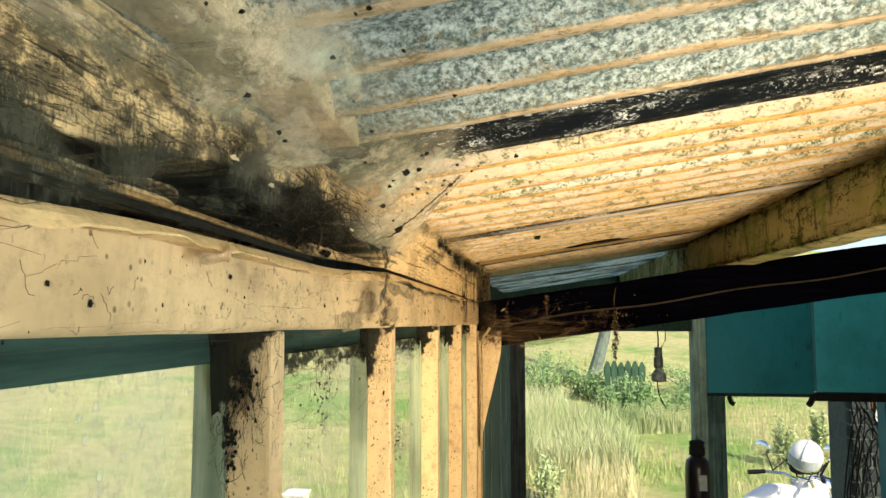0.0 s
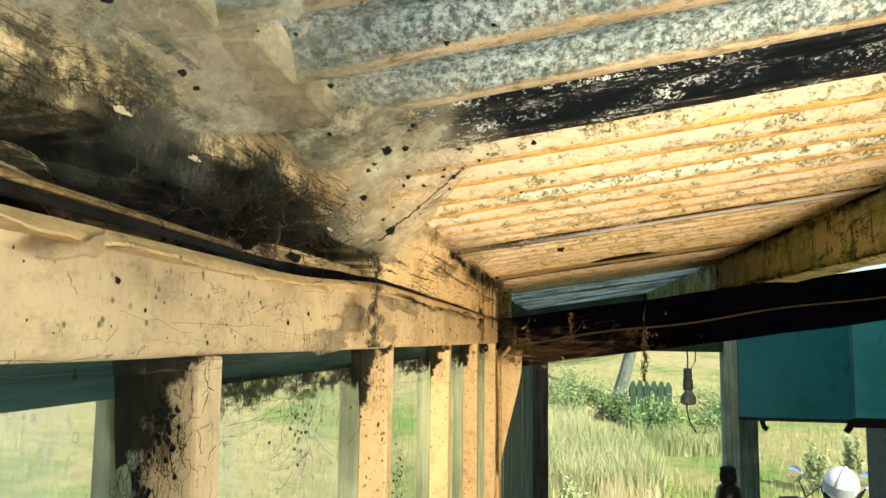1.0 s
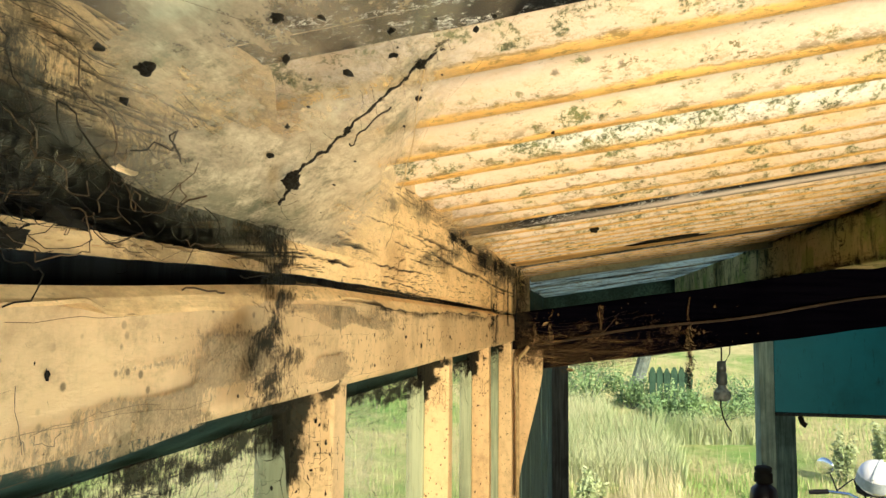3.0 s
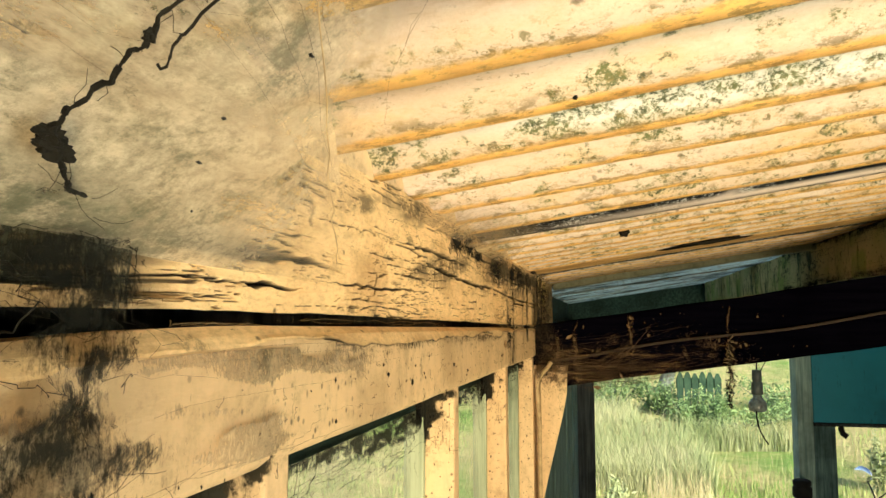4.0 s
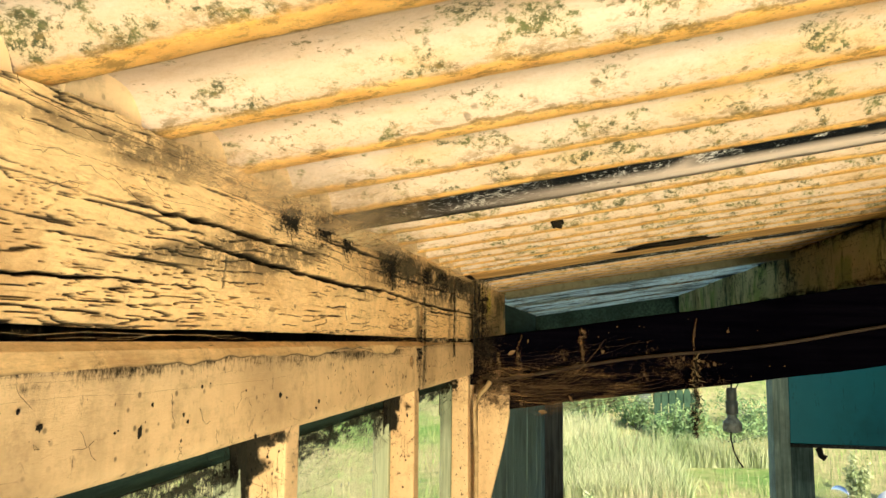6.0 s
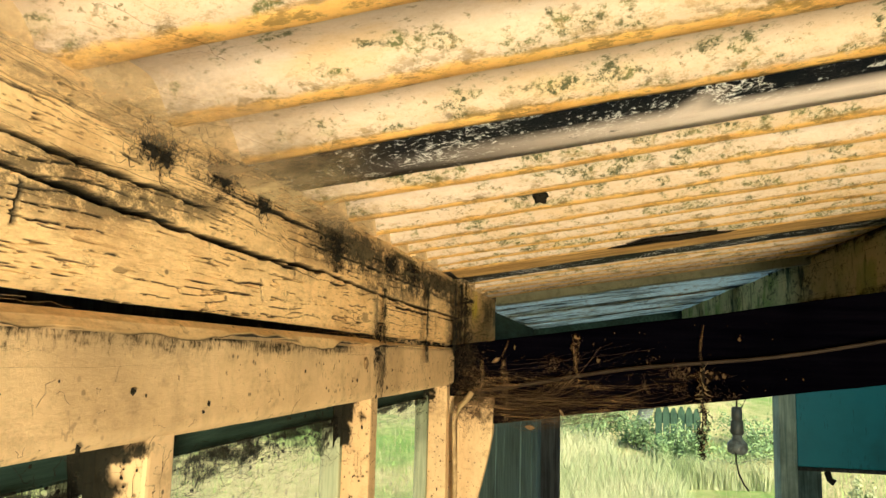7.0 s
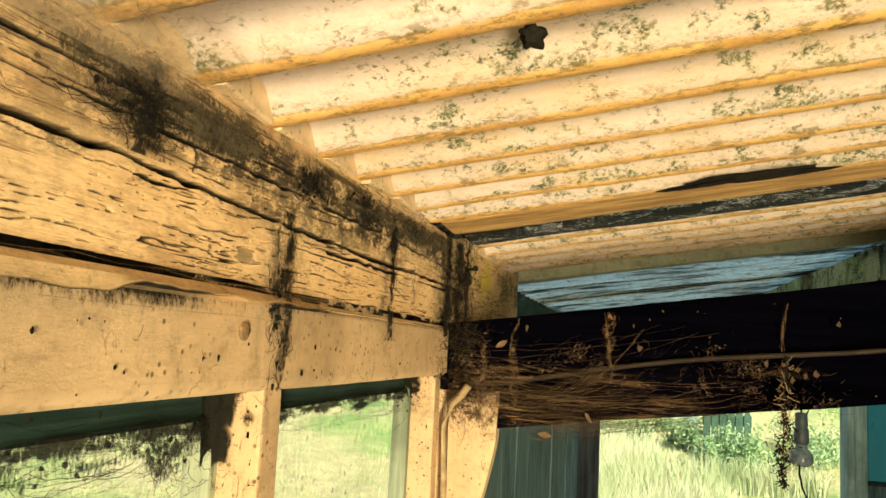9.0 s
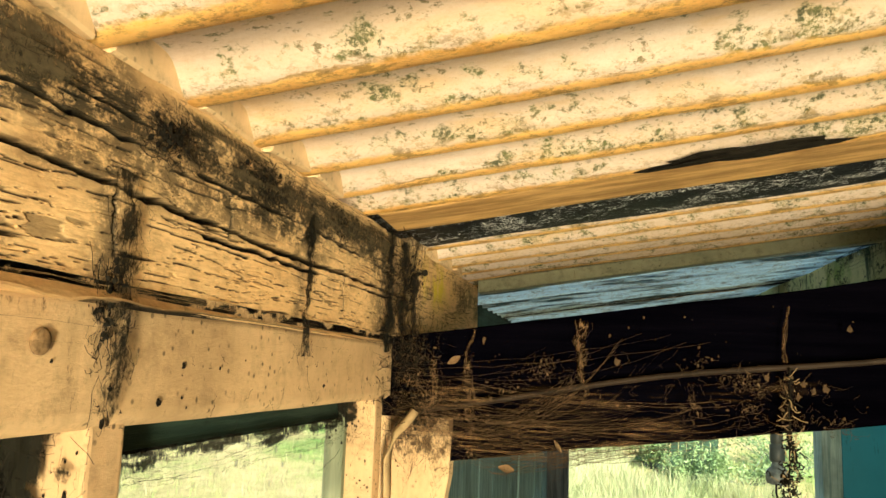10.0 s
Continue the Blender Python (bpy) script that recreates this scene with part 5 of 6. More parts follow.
threads("rafter_fringe", "loose fringe of web below the rafter", 34, rafter_fringe, 0.00013, M_HUSK, 39)


def rafter_husks():
    rng = random.Random(29)
    bm = bmesh.new()
    for k in range(80):
        x = -0.115 + 0.40 * rng.random() ** 1.4
        r = rng.choice((0.0003, 0.0004, 0.0008)) * rng.uniform(0.6, 1.3)
        blob((x, rng.uniform(1.664, 1.689), rafter_low(x) + rng.uniform(-0.002, 0.095)), (r * rng.uniform(0.6, 2.4), r * 0.6, r * rng.uniform(0.6, 2.6)), bm, 0.6, k, 1)
    tagged(mesh_object("rafter_husks", bm, M_HUSK), "dull insect husks and seed bits in the rafter web", "debris", kind="stuff")


rafter_husks()


def corner_strands(rng):
    return crooked(rng, (rng.uniform(-0.118, -0.100), rng.uniform(1.64, 1.70), rng.uniform(1.960, 2.095)), 0.0022, rng.randint(6, 16))


threads("corner_web", "dark matted web in the corner of plate and rafter", 80, corner_strands, 0.00011, M_HUSK, 33)
threads("corner_shreds", "black shreds of web in the corner of plate and rafter", 140, corner_strands, 0.00020, M_DEBRIS, 34)


M_SWAG = cobweb("brown_web", 4.0, (0.26, 0.155, 0.075), (0.5, 1, 14), lo=0.68)
M_STRIP = cobweb("brown_web_strip", 2.2, (0.17, 0.105, 0.055), (1, 1, 1), True)


def rafter_swag(x0, x1, za, zb, tall, dip, seed):
    """A sagging curtain of dusty brown web along the rafter's face."""
    def fn(u, v):
        x = x0 + (x1 - x0) * u
        z = za + (zb - za) * u - dip * np.sin(u * math.pi) + tall * (v - 0.5) * (1 - 0.65 * u) + 0.004 * (fbm(u * 8, v * 2, seed, 3) - 0.5)
        return np.stack([x, 1.676 - 0.008 * np.sin(u * math.pi) + 0.005 * fbm(u * 8, v * 4, seed + 4, 3), z], -1)
    web_sheet("rafter_swag", 18, 80, fn, M_SWAG, "brown dusty web swag along the rafter",
              lambda u, v: 0.85 * (1 - u) ** 0.7 * np.sin(np.clip(v, 0.02, 0.98) * math.pi) * smooth(0.30, 0.55, fbm(u * 7, v * 3, seed + 9, 4)), 14, M_THREAD, seed, 0.00006)


rafter_swag(-0.112, 0.20, 1.972, 1.992, 0.030, 0.006, 8)
rafter_swag(-0.112, 0.16, 1.952, 1.972, 0.040, 0.014, 28)
rafter_swag(-0.070, 0.12, 1.938, 1.955, 0.024, 0.008, 48)

# cable clipped along the rafter
def rafter_cable():
    pts = [(x, 1.683 + 0.002 * math.sin(x * 30), 1.983 + 0.148 * (x - 0.03) + 0.003 * math.sin(x * 18)) for x in np.linspace(-0.115, 1.2, 40)]
    tagged(mesh_object("rafter_cable", tube(pts, 0.0022, 8), M_CABLE, shade=True), "dusty brown cable clipped along the rafter", "cable")


rafter_cable()


def hanging_debris():
    t = empty("hanging_debris", "clump of dark dirt and dry plant bits hanging from the cable", "debris", at=(0.175, 1.676, 2.0))
    rng = random.Random(4)
    bm = bmesh.new()
    for k in range(230):
        s = 0.40 + 0.60 * rng.random() if k < 170 else rng.random()
        thick = 0.0007 + 0.0036 * smooth(0.45, 0.58, s) * (1 - smooth(0.78, 1.0, s))
        a = (-0.003 * s + 0.0016 * math.sin(s * 14) + rng.gauss(0, thick), rng.gauss(0, 0.002), 0.003 - 0.107 * s)
        tube(crooked(rng, a, 0.0010, rng.randint(4, 8), 0.6), rng.uniform(0.0002, 0.0006), 4, bm)
        if k % 6 == 0:
            r = rng.uniform(0.0005, 0.0013)
            blob(a, (r * rng.uniform(0.7, 1.4), r, r * rng.uniform(0.8, 1.6)), bm, 0.7, k, 2)
    tube(sag((0, 0, 0.004), (-0.003, 0, -0.100), 0.0, 14, 0.0008, rng), 0.0007, 5, bm)
    part("clump", bm, M_DEBRIS, t)
    bm = bmesh.new()
    for k in range(70):
        a = (rng.uniform(-0.004, 0.003), rng.uniform(-0.005, 0.003), -rng.uniform(0.0, 0.104))
        tube(sag(a, (a[0] + rng.gauss(0, 0.005), a[1] + rng.gauss(0, 0.002), a[2] + rng.gauss(0, 0.005)), 0.001, 4, 0.0005, rng), 0.00022, 4, bm)
    part("straws", bm, M_TWIG, t)
    for k, (x, z) in enumerate(((-0.016, -0.003), (0.014, -0.012), (0.008, -0.007), (0.022, -0.010), (0.004, -0.016))):
        part("dry_leaf", blob((x, -0.004, z), (0.0015, 0.0006, 0.0021), None, 0.9, k, 2), M_HUSK, t, "small dry leaf")


hanging_debris()


def curled_leaf(at, size, turn, name="dry_leaf"):
    bm = bmesh.new()
    rows = []
    for a in np.linspace(0, 1, 7):
        w = size * 0.22 * math.sin(math.pi * min(max(a, 0.04), 0.96)) + 0.0003
        rows.append([bm.verts.new((a * size, w * c, size * (0.18 * a * a + 0.10 * abs(c)))) for c in (-1, -0.4, 0.4, 1)])
    for p, q in zip(rows, rows[1:]):
        for k in range(3):
            bm.faces.new((p[k], p[k + 1], q[k + 1], q[k]))
    bmesh.ops.solidify(bm, geom=bm.faces[:], thickness=0.0005)
    ob = tagged(mesh_object(name, bm, M_LEAF), "curled pale dry leaf caught in web", "leaf")
    ob.matrix_basis = pose(*at, *turn)


curled_leaf((-0.070, 1.664, 1.998), 0.011, (80, -30, 10))
curled_leaf((0.010, 1.668, 1.945), 0.010, (70, 60, 40))
curled_leaf((-0.030, 1.668, 1.924), 0.012, (90, 5, 0))

tagged(mesh_object("twig", tube([(-0.094, 1.664, 1.962), (-0.099, 1.662, 1.954), (-0.108, 1.662, 1.945), (-0.114, 1.664, 1.925), (-0.113, 1.668, 1.86), (-0.113, 1.672, 1.70)], 0.0036, 8, None, 0.8), M_TWIG, shade=True), "pale bent stick leaning against the window post", "stick")


def nest():
    """Rotten wood, egg sacs and web lumped in the hollow of the plate."""
    t = empty("spider_nest", "dark clump of web, rot and dead leaves in the plate's hollow", "nest", at=(0, 0, 0))
    rng = random.Random(12)
    for k in range(90):
        y = rng.gauss(0.42, 0.035)
        bm = blob((WALL - 0.016 + rng.uniform(-0.018, 0.012), y, 2.038 + rng.uniform(-0.006, 0.020)), (rng.uniform(0.0015, 0.005), rng.uniform(0.002, 0.008), rng.uniform(0.001, 0.003)), None, 0.6, k, 2)
        part("clod", bm, M_DEBRIS, t)
    bm = bmesh.new()
    for k in range(700):
        a = (WALL + rng.uniform(-0.02, 0.008), rng.gauss(0.41, 0.035), 2.040 + rng.uniform(-0.008, 0.02))
        tube(sag(a, (a[0] + rng.uniform(-0.006, 0.012), a[1] + rng.uniform(-0.025, 0.025), a[2] + rng.uniform(-0.010, 0.010)), 0.003, 6, 0.0007, rng), 0.00010, 3, bm)
    tagged(part("thread_tangle", bm, M_DEBRIS, t), kind="stuff")
    bm = bmesh.new()
    for k in range(36):
        a = (WALL + rng.uniform(-0.012, 0.004), rng.gauss(0.43, 0.05), 2.041 + rng.uniform(-0.010, 0.016))
        tube(sag(a, (a[0] + rng.uniform(-0.004, 0.006), a[1] + rng.gauss(0, 0.022), a[2] + rng.gauss(0, 0.006)), 0.002, 8, 0.0005, rng), 0.00012, 3, bm)
    tagged(part("pale_tangle", bm, M_HUSK, t, "dull brown web strands"), kind="stuff")
    part("pale_stub", tube([(WALL + 0.006, 0.420, 2.030), (WALL + 0.008, 0.421, 2.037), (WALL + 0.007, 0.421, 2.043)], 0.0006, 7), M_HUSK, t, "pale broken stub")
    for k, y in enumerate((0.30, 0.345, 0.50)):
        part("flake", blob((WALL + 0.006, y, 2.058 - 0.004 * k), (0.0006, 0.0035, 0.0008), None, 0.7, k, 2), M_FILL, t, "pale curled paint flake")


nest()
tagged(mesh_object("gap_lath", tube([(WALL + 0.001, -0.3, 2.0360), (WALL + 0.002, 0.17, 2.0335), (WALL + 0.001, 0.30, 2.0312), (WALL - 0.001, 0.40, 2.0290)], 0.0012, 7), M_BATTEN), "thin cream-painted lath lying in the rotted joint", "lath")
tagged(mesh_object("gap_stick", tube([(WALL + 0.003, -0.3, 2.0320), (WALL + 0.004, 0.17, 2.0297), (WALL + 0.003, 0.30, 2.0275), (WALL + 0.002, 0.42, 2.0255)], 0.0017, 7), M_DEBRIS), "thin dark stick lying along the joint", "stick")


def web_clumps():
    """Dirty web wads in the upper corners of the window openings and elsewhere."""
    rng = random.Random(44)
    spots = [(-0.134, 0.372, 1.958, 0.005, 0.005, 0.014, 150), (-0.142, 0.370, 1.930, 0.003, 0.004, 0.012, 90), (-0.150, 0.690, 1.945, 0.008, 0.012, 0.022, 60), (-0.150, 0.850, 1.855, 0.006, 0.020, 0.020, 60),
             (-0.150, 1.010, 1.960, 0.008, 0.012, 0.016, 60), (-0.155, 1.30, 1.955, 0.010, 0.020, 0.016, 90), (-0.160, 1.17, 1.953, 0.006, 0.060, 0.010, 110),
             (-0.150, 1.65, 1.955, 0.010, 0.014, 0.016, 60), (-0.160, 0.60, 1.935, 0.004, 0.030, 0.022, 60), (-0.155, 0.78, 1.90, 0.006, 0.012, 0.05, 50)]
    spots += [(WALL + 0.003, y, z, 0.0015, b, c, n) for y, z, b, c, n in ((0.995, 2.086, 0.008, 0.004, 90), (1.045, 2.089, 0.010, 0.004, 90), (1.09, 2.083, 0.005, 0.004, 40), (1.20, 2.079, 0.016, 0.005, 70), (1.345, 2.080, 0.010, 0.006, 90), (1.43, 2.082, 0.022, 0.005, 130), (1.54, 2.083, 0.016, 0.005, 90), (1.316, 2.015, 0.004, 0.012, 70))]
    spots += [(-0.106, 1.690, 2.060, 0.004, 0.008, 0.022, 150), (-0.100, 1.684, 2.005, 0.008, 0.006, 0.014, 130), (-0.095, 1.680, 1.955, 0.010, 0.005, 0.012, 110)]
    for k, (x, y, z, a, b, c, n) in enumerate(spots):
        bm = bmesh.new()
        for j in range(n * 2):
            p = (x + rng.gauss(0, a), y + rng.gauss(0, b), z + rng.gauss(0, c))
            q = (p[0] + rng.gauss(0, a * 0.6), p[1] + rng.gauss(0, b * 0.6), p[2] + rng.gauss(0, c * 0.5))
            tube(sag(p, q, 0.002, 4, 0.0008, rng), 0.00011 * rng.uniform(0.5, 1.6), 3, bm)
        for j in range(n // 3):
            blob((x + rng.gauss(0, a * 0.6), y + rng.gauss(0, b * 0.6), z + rng.gauss(0, c * 0.6)), (0.0009, 0.0011, 0.0012), bm, 0.6, j, 1)
        tagged(mesh_object("web_clump", bm, M_DEBRIS), "dirty dark web wad clinging to the timber", "cobweb", "window webs", kind="stuff")


web_clumps()


def board_dirt():
    """Flecks, husks and short web ends caught on the painted board and mullions."""
    rng = random.Random(91)
    bm = bmesh.new()
    for k in range(300):
        y = rng.uniform(0.05, 1.67)
        z = rng.uniform(1.982, 2.014) - 0.012 * (y - 0.4)
        r = rng.choice((0.0002, 0.0002, 0.0003, 0.0004, 0.0007)) * rng.uniform(0.7, 1.3)
        if rng.random() < 0.55:
            blob((WALL + 0.0008, y, z), (r * 0.6, r * rng.uniform(0.7, 1.6), r * rng.uniform(0.8, 2.4)), bm, 0.5, k, 2)
        else:
            q = (WALL + 0.0016, y + rng.gauss(0, 0.006), z + rng.gauss(0, 0.005))
            tube(sag((WALL + 0.0010, y, z), q, rng.uniform(-0.002, 0.003), 6, 0.0006, rng), 0.00009, 3, bm)
    tagged(mesh_object("board_dirt", bm, M_DEBRIS), "dark flecks and web ends stuck on the painted board", "dirt", kind="stuff")
    bm = bmesh.new()
    for k in range(330):
        y0 = rng.choice(FINS[2:])
        x, z = rng.uniform(-0.144, -0.124), 1.97 - 0.28 * rng.random() ** 1.3
        r = rng.choice((0.0003, 0.0004, 0.0006)) * rng.uniform(0.7, 1.4)
        blob((x, y0 - 0.0006, z), (r, r * 0.6, r * rng.uniform(0.8, 2.5)), bm, 0.7, k, 1)
    tagged(mesh_object("mullion_dirt", bm, M_DEBRIS), "dark flecks stuck on the painted mullions", "dirt", kind="stuff")


board_dirt()


def tear_line():
    """Torn black edge of web running up from the plate to the roof, with a loose thread."""
    bm = bmesh.new()
    rng = random.Random(6)
    pts = []
    path = [Vector((-0.110, 0.578, 2.050)), Vector((-0.088, 0.541, 2.056)), Vector((-0.070, 0.538, 2.070)), Vector((-0.046, 0.541, 2.092))]
    for k in range(84):
        f = k / 83 * 3
        a = min(int(f), 2)
        p = path[a].lerp(path[a + 1], f - a)
        wob = [0.0050 * (float(fbm(k * 0.16, j * 5.0, 31 + j, 4)) - 0.5) for j in range(3)]
        pts.append((p.x + wob[0], p.y + wob[1], p.z + wob[2]))
    for a in range(len(pts) - 1):
        tube([pts[a], pts[a + 1]], rng.uniform(0.00022, 0.00055), 5, bm)
    for k, (a, r) in enumerate(((24, 0.0018), (26, 0.0020), (28, 0.0016), (76, 0.0013), (80, 0.0011), (52, 0.0009))):
        blob(pts[a], (r, r * rng.uniform(0.8, 1.5), r * 0.8), bm, 0.5, 3 + k, 3)
    tube([(p[0] + 0.0022, p[1] + 0.002, p[2] - 0.0015 - 0.0008 * math.sin(k)) for k, p in enumerate(pts[48:64])], 0.00025, 5, bm)
    for k in range(22):
        p = rng.choice(pts)
        tube(sag(p, (p[0] + rng.gauss(0, 0.004), p[1] + rng.gauss(0, 0.004), p[2] + rng.gauss(0, 0.004)), 0.001, 4, 0.0005, rng), 0.00006, 3, bm)
    tagged(mesh_object("torn_web_edge", bm, M_DEBRIS), "black frayed edge of a torn cobweb", "cobweb")
    tagged(mesh_object("web_thread", tube(sag((-0.050, 0.540, 2.090), (-0.100, 0.690, 2.048), 0.006, 16, 0.0007, rng), 0.00016, 5), M_TWIG), "single loose dusty web thread", "cobweb")


tear_line()


def specks():
    """Dead insects and dirt crumbs hanging in the web and on the sheets."""
    rng = random.Random(77)
    spots = [(-0.062, 0.410, 2.071, 0.0042), (-0.057, 0.424, 2.075, 0.0026), (-0.050, 0.405, 2.080, 0.0024), (-0.006, 0.552, 2.108, 0.0030), (-0.022, 0.722, 2.109, 0.0018),
             (-0.075, 0.43, 2.067, 0.0022), (-0.085, 0.46, 2.060, 0.0030), (-0.065, 0.47, 2.072, 0.0022)]
    for k, (x, y, z, r) in enumerate(spots):
        bm = blob((0, 0, 0), (r * 0.46, r * 0.40, r * 0.34), None, 0.5, k * 5 + 1, 3)
        ob = tagged(mesh_object("dead_insect", bm, M_DEBRIS), "small dark dried insect in the dust", "insect", "dead insects")
        ob.location = (x, y, z)

    bm = bmesh.new()
    for k in range(70):
        u, v = rng.uniform(0.35, 0.85), rng.uniform(0.15, 1.0)
        p = roof_web(np.array(u), np.array(v))
        r = rng.choice((0.0004, 0.0005, 0.0008, 0.0012))
        blob((p[0] + 0.0006, p[1], p[2] - 0.0010), (r, r * rng.uniform(0.7, 1.6), r * 0.7), bm, 0.6, k, 1)
    tagged(mesh_object("web_specks", bm, M_DEBRIS), "small black crumbs caught in the dusty web", "dirt", kind="stuff")


specks()
tagged(mesh_object("mud_nest", blob((0.009, 1.254, 2.1180), (0.0042, 0.0046, 0.0036), None, 0.45, 3, 3), M_DEBRIS, shade=True), "small round dark mud nest stuck to the roof", "nest")


# black lump in place of the dark gap under the sheet's edge
ob = tagged(mesh_object("crease_gap_shade", blob((0, 0, 0), (0.050, 0.010, 0.0028), None, 0.5, 9, 3), M_DEBRIS), "black streak standing for the shadowed gap along a roof crease", "dirt")
ob.location, ob.rotation_euler = (0.125, 1.590, roof_z(0.125) - 0.0070), (0, -math.atan(RISE), 0)


def nails():
    """A flat nail head in the board, and a black spike in the plate beyond the rafter."""
    bm = lathe([(0.0012, -0.006), (0.0012, 0.0), (0.0040, 0.0004), (0.0042, 0.0014), (0.0034, 0.0019), (0.0008, 0.0020)], 16)
    ob = tagged(mesh_object("nail", bm, M_HEADRUST, shade=True), "rusty round nail head in the painted board", "nail", "nails")
    ob.matrix_basis = pose(WALL + 0.0006, 1.288, 2.002, 0, 90, 0)
    bm = lathe([(0.0014, -0.010), (0.0014, 0.010), (0.0030, 0.0105), (0.0030, 0.0125), (0.0010, 0.0130)], 12)
    ob = tagged(mesh_object("nail", bm, M_DEBRIS, shade=True), "black bent nail sticking out of the plate", "nail", "nails")
    ob.matrix_basis = pose(WALL + 0.001, 1.745, 2.074, 0, 80, -20)


nails()


def hanging_flake():
    """A long curl of paint hanging off the board's top edge."""
    bm = bmesh.new()
    rows = []
    for i in range(9):
        a = i / 8
        wd = 0.0035 * (1 - 0.6 * a) + 0.0006 * math.sin(i * 2.1)
        y, z, x = 0.300 - 0.034 * a, joint(0.290) + 0.001 - 0.008 * a ** 0.8, WALL + 0.004 + 0.009 * math.sin(a * 2.6)
        rows.append([bm.verts.new((x - 0.001 * abs(c), y, z + wd * c)) for c in (-1, -0.3, 0.4, 1)])
    for p, q in zip(rows, rows[1:]):
        for k in range(3):
            bm.faces.new((p[k], p[k + 1], q[k + 1], q[k]))
    bmesh.ops.solidify(bm, geom=bm.faces[:], thickness=0.0005)
    tagged(mesh_object("paint_curl", bm, M_FILL, shade=True), "pale curl of peeled paint hanging off the board", "paint flake")


hanging_flake()


def tatter(y, z0, z1, wide, seed, off=0.0):
    """A dirty rag of web hanging over the joint and the board."""
    def fn(u, v):
        yy = y + wide * (u - 0.5) * (0.25 + 2.2 * fbm(v * 6, v * 0 + seed, seed + 3, 4) ** 1.5) * 1.5 + 0.012 * (fbm(v * 7, v * 0 + seed, seed, 4) - 0.5)
        return np.stack([WALL + 0.0045 + off + 0.004 * fbm(u * 3, v * 6, seed, 3), yy, z0 + (z1 - z0) * v], -1)
    return web_sheet("web_rag", 40, 10, fn, M_RAG, "dirty dark web rag hanging over the painted board", lambda u, v: 1.2 * np.sin(np.clip(u, 0.03, 0.97) * math.pi) * (0.15 + 1.1 * fbm(u * 5, v * 16, seed + 5, 4)), 70, M_DEBRIS, seed, 0.00006)


# dark web colour, also used for films that paint shade
M_RAG = cobweb("rag_and_shade", 2.2, (0.013, 0.013, 0.009), (1, 1, 1), True)


def corner_shade_film(y, size, seed):
    """A dark film across the upper corner of a mullion's side and the head, for old web and painted shade."""
    def fn(u, v):
        return np.stack([-0.150 + 0.034 * u, y - 0.0035 - 0.010 * (1 - u) * (1 - v) + 0.003 * fbm(u * 3, v * 5, seed, 3), 1.986 - size * v], -1)
    return web_sheet("corner_shade_web", 26, 14, fn, M_RAG, "dark film for old web and shade in a window corner",
                     lambda u, v: 1.35 * smooth(1.05, 0.55, u + v * 0.85 + 0.9 * (fbm(u * 4, v * 8, seed + 9, 4) - 0.5)), 70, M_DEBRIS, seed, 0.00007)


for k, (y, size) in enumerate(((0.372, 0.062), (0.688, 0.060), (1.012, 0.055), (1.320, 0.070), (1.655, 0.050))):
    corner_shade_film(y, size, k + 3)
for k, (y, z0, z1, wd) in enumerate(((0.572, 1.985, 2.045, 0.030), (1.318, 1.976, 2.060, 0.010), (1.482, 2.000, 2.078, 0.010), (1.648, 2.005, 2.098, 0.022), (1.690, 2.000, 2.104, 0.034), (1.725, 2.020, 2.106, 0.020), (1.20, 2.060, 2.095, 0.030))):
    tatter(y, z0, z1, wd, k + 2, 0.008 if k == 0 else 0.0)


# dark film that paints the lip's shade along with caught dirt
def lip_shade_film(u, v):
    y = 0.45 + 1.225 * u
    return np.stack([WALL + 0.0022 + 0.0015 * fbm(u * 30, v * 3, 41, 3), y, joint(y) - 0.0030 - 0.012 * v], -1)


web_sheet("lip_shade_film", 16, 400, lip_shade_film, M_RAG, "dark film for the shade and dirt under the torn paint lip",
          lambda u, v: 1.25 * (1 - v) * (0.10 + 1.0 * fbm(u * 24, v * 3, 43, 4)) * smooth(0.62, 0.80, 0.45 + 1.225 * u) * (1 - 0.8 * smooth(1.20, 1.34, 0.45 + 1.225 * u)), 12, M_DEBRIS, 47, 0.00003)


def pane_web(y0, y1, drop, seed):
    """Black ragged web hanging from the head rail over the top of a pane."""
    def fn(u, v):
        y = y0 + (y1 - y0) * u
        return np.stack([-0.1480 + 0.003 * fbm(u * 6, v * 3, seed, 3), y, 1.976 - 0.013 * (y - 0.1) - drop * v], -1)
    return web_sheet("pane_web", 30, 70, fn, M_RAG, "black ragged cobweb hanging across the top of a window pane",
                     lambda u, v: 1.1 * (1 - smooth(0.0, 0.45, v - 0.75 * (fbm(u * 7, v * 1.5, seed + 2, 4) - 0.22))) * (0.2 + 1.1 * fbm(u * 26, v * 9, seed + 4, 4)), 140, M_DEBRIS, seed, 0.00007)


for k, (y0, y1, drop) in enumerate(((0.395, 0.685, 0.030), (0.71, 1.01, 0.028), (1.035, 1.318, 0.036), (1.345, 1.65, 0.018))):
    pane_web(y0, y1, drop, 21 + k)


def eave_web(u, v):
    """Dark matted web over the crest of the plate."""
    y = 0.80 + 0.90 * u
    z = 2.062 + 0.014 * fbm(u * 11, v * 0, 55, 3)
    return np.stack([WALL + 0.0025 + 0.003 * np.sin(v * math.pi), y, z + (2.098 - z) * v], -1)


M_BOARDWEB = cobweb("tan_web", 1.2, (0.62, 0.46, 0.27), (1, 0.6, 1))
M_PATCH = cobweb("tan_web_patch", 1.6, (0.46, 0.34, 0.20), (1, 0.6, 1), True)
M_EAVEWEB = cobweb("matted_olive_web", 1.5, (0.11, 0.088, 0.050), (1, 0.5, 1), True)
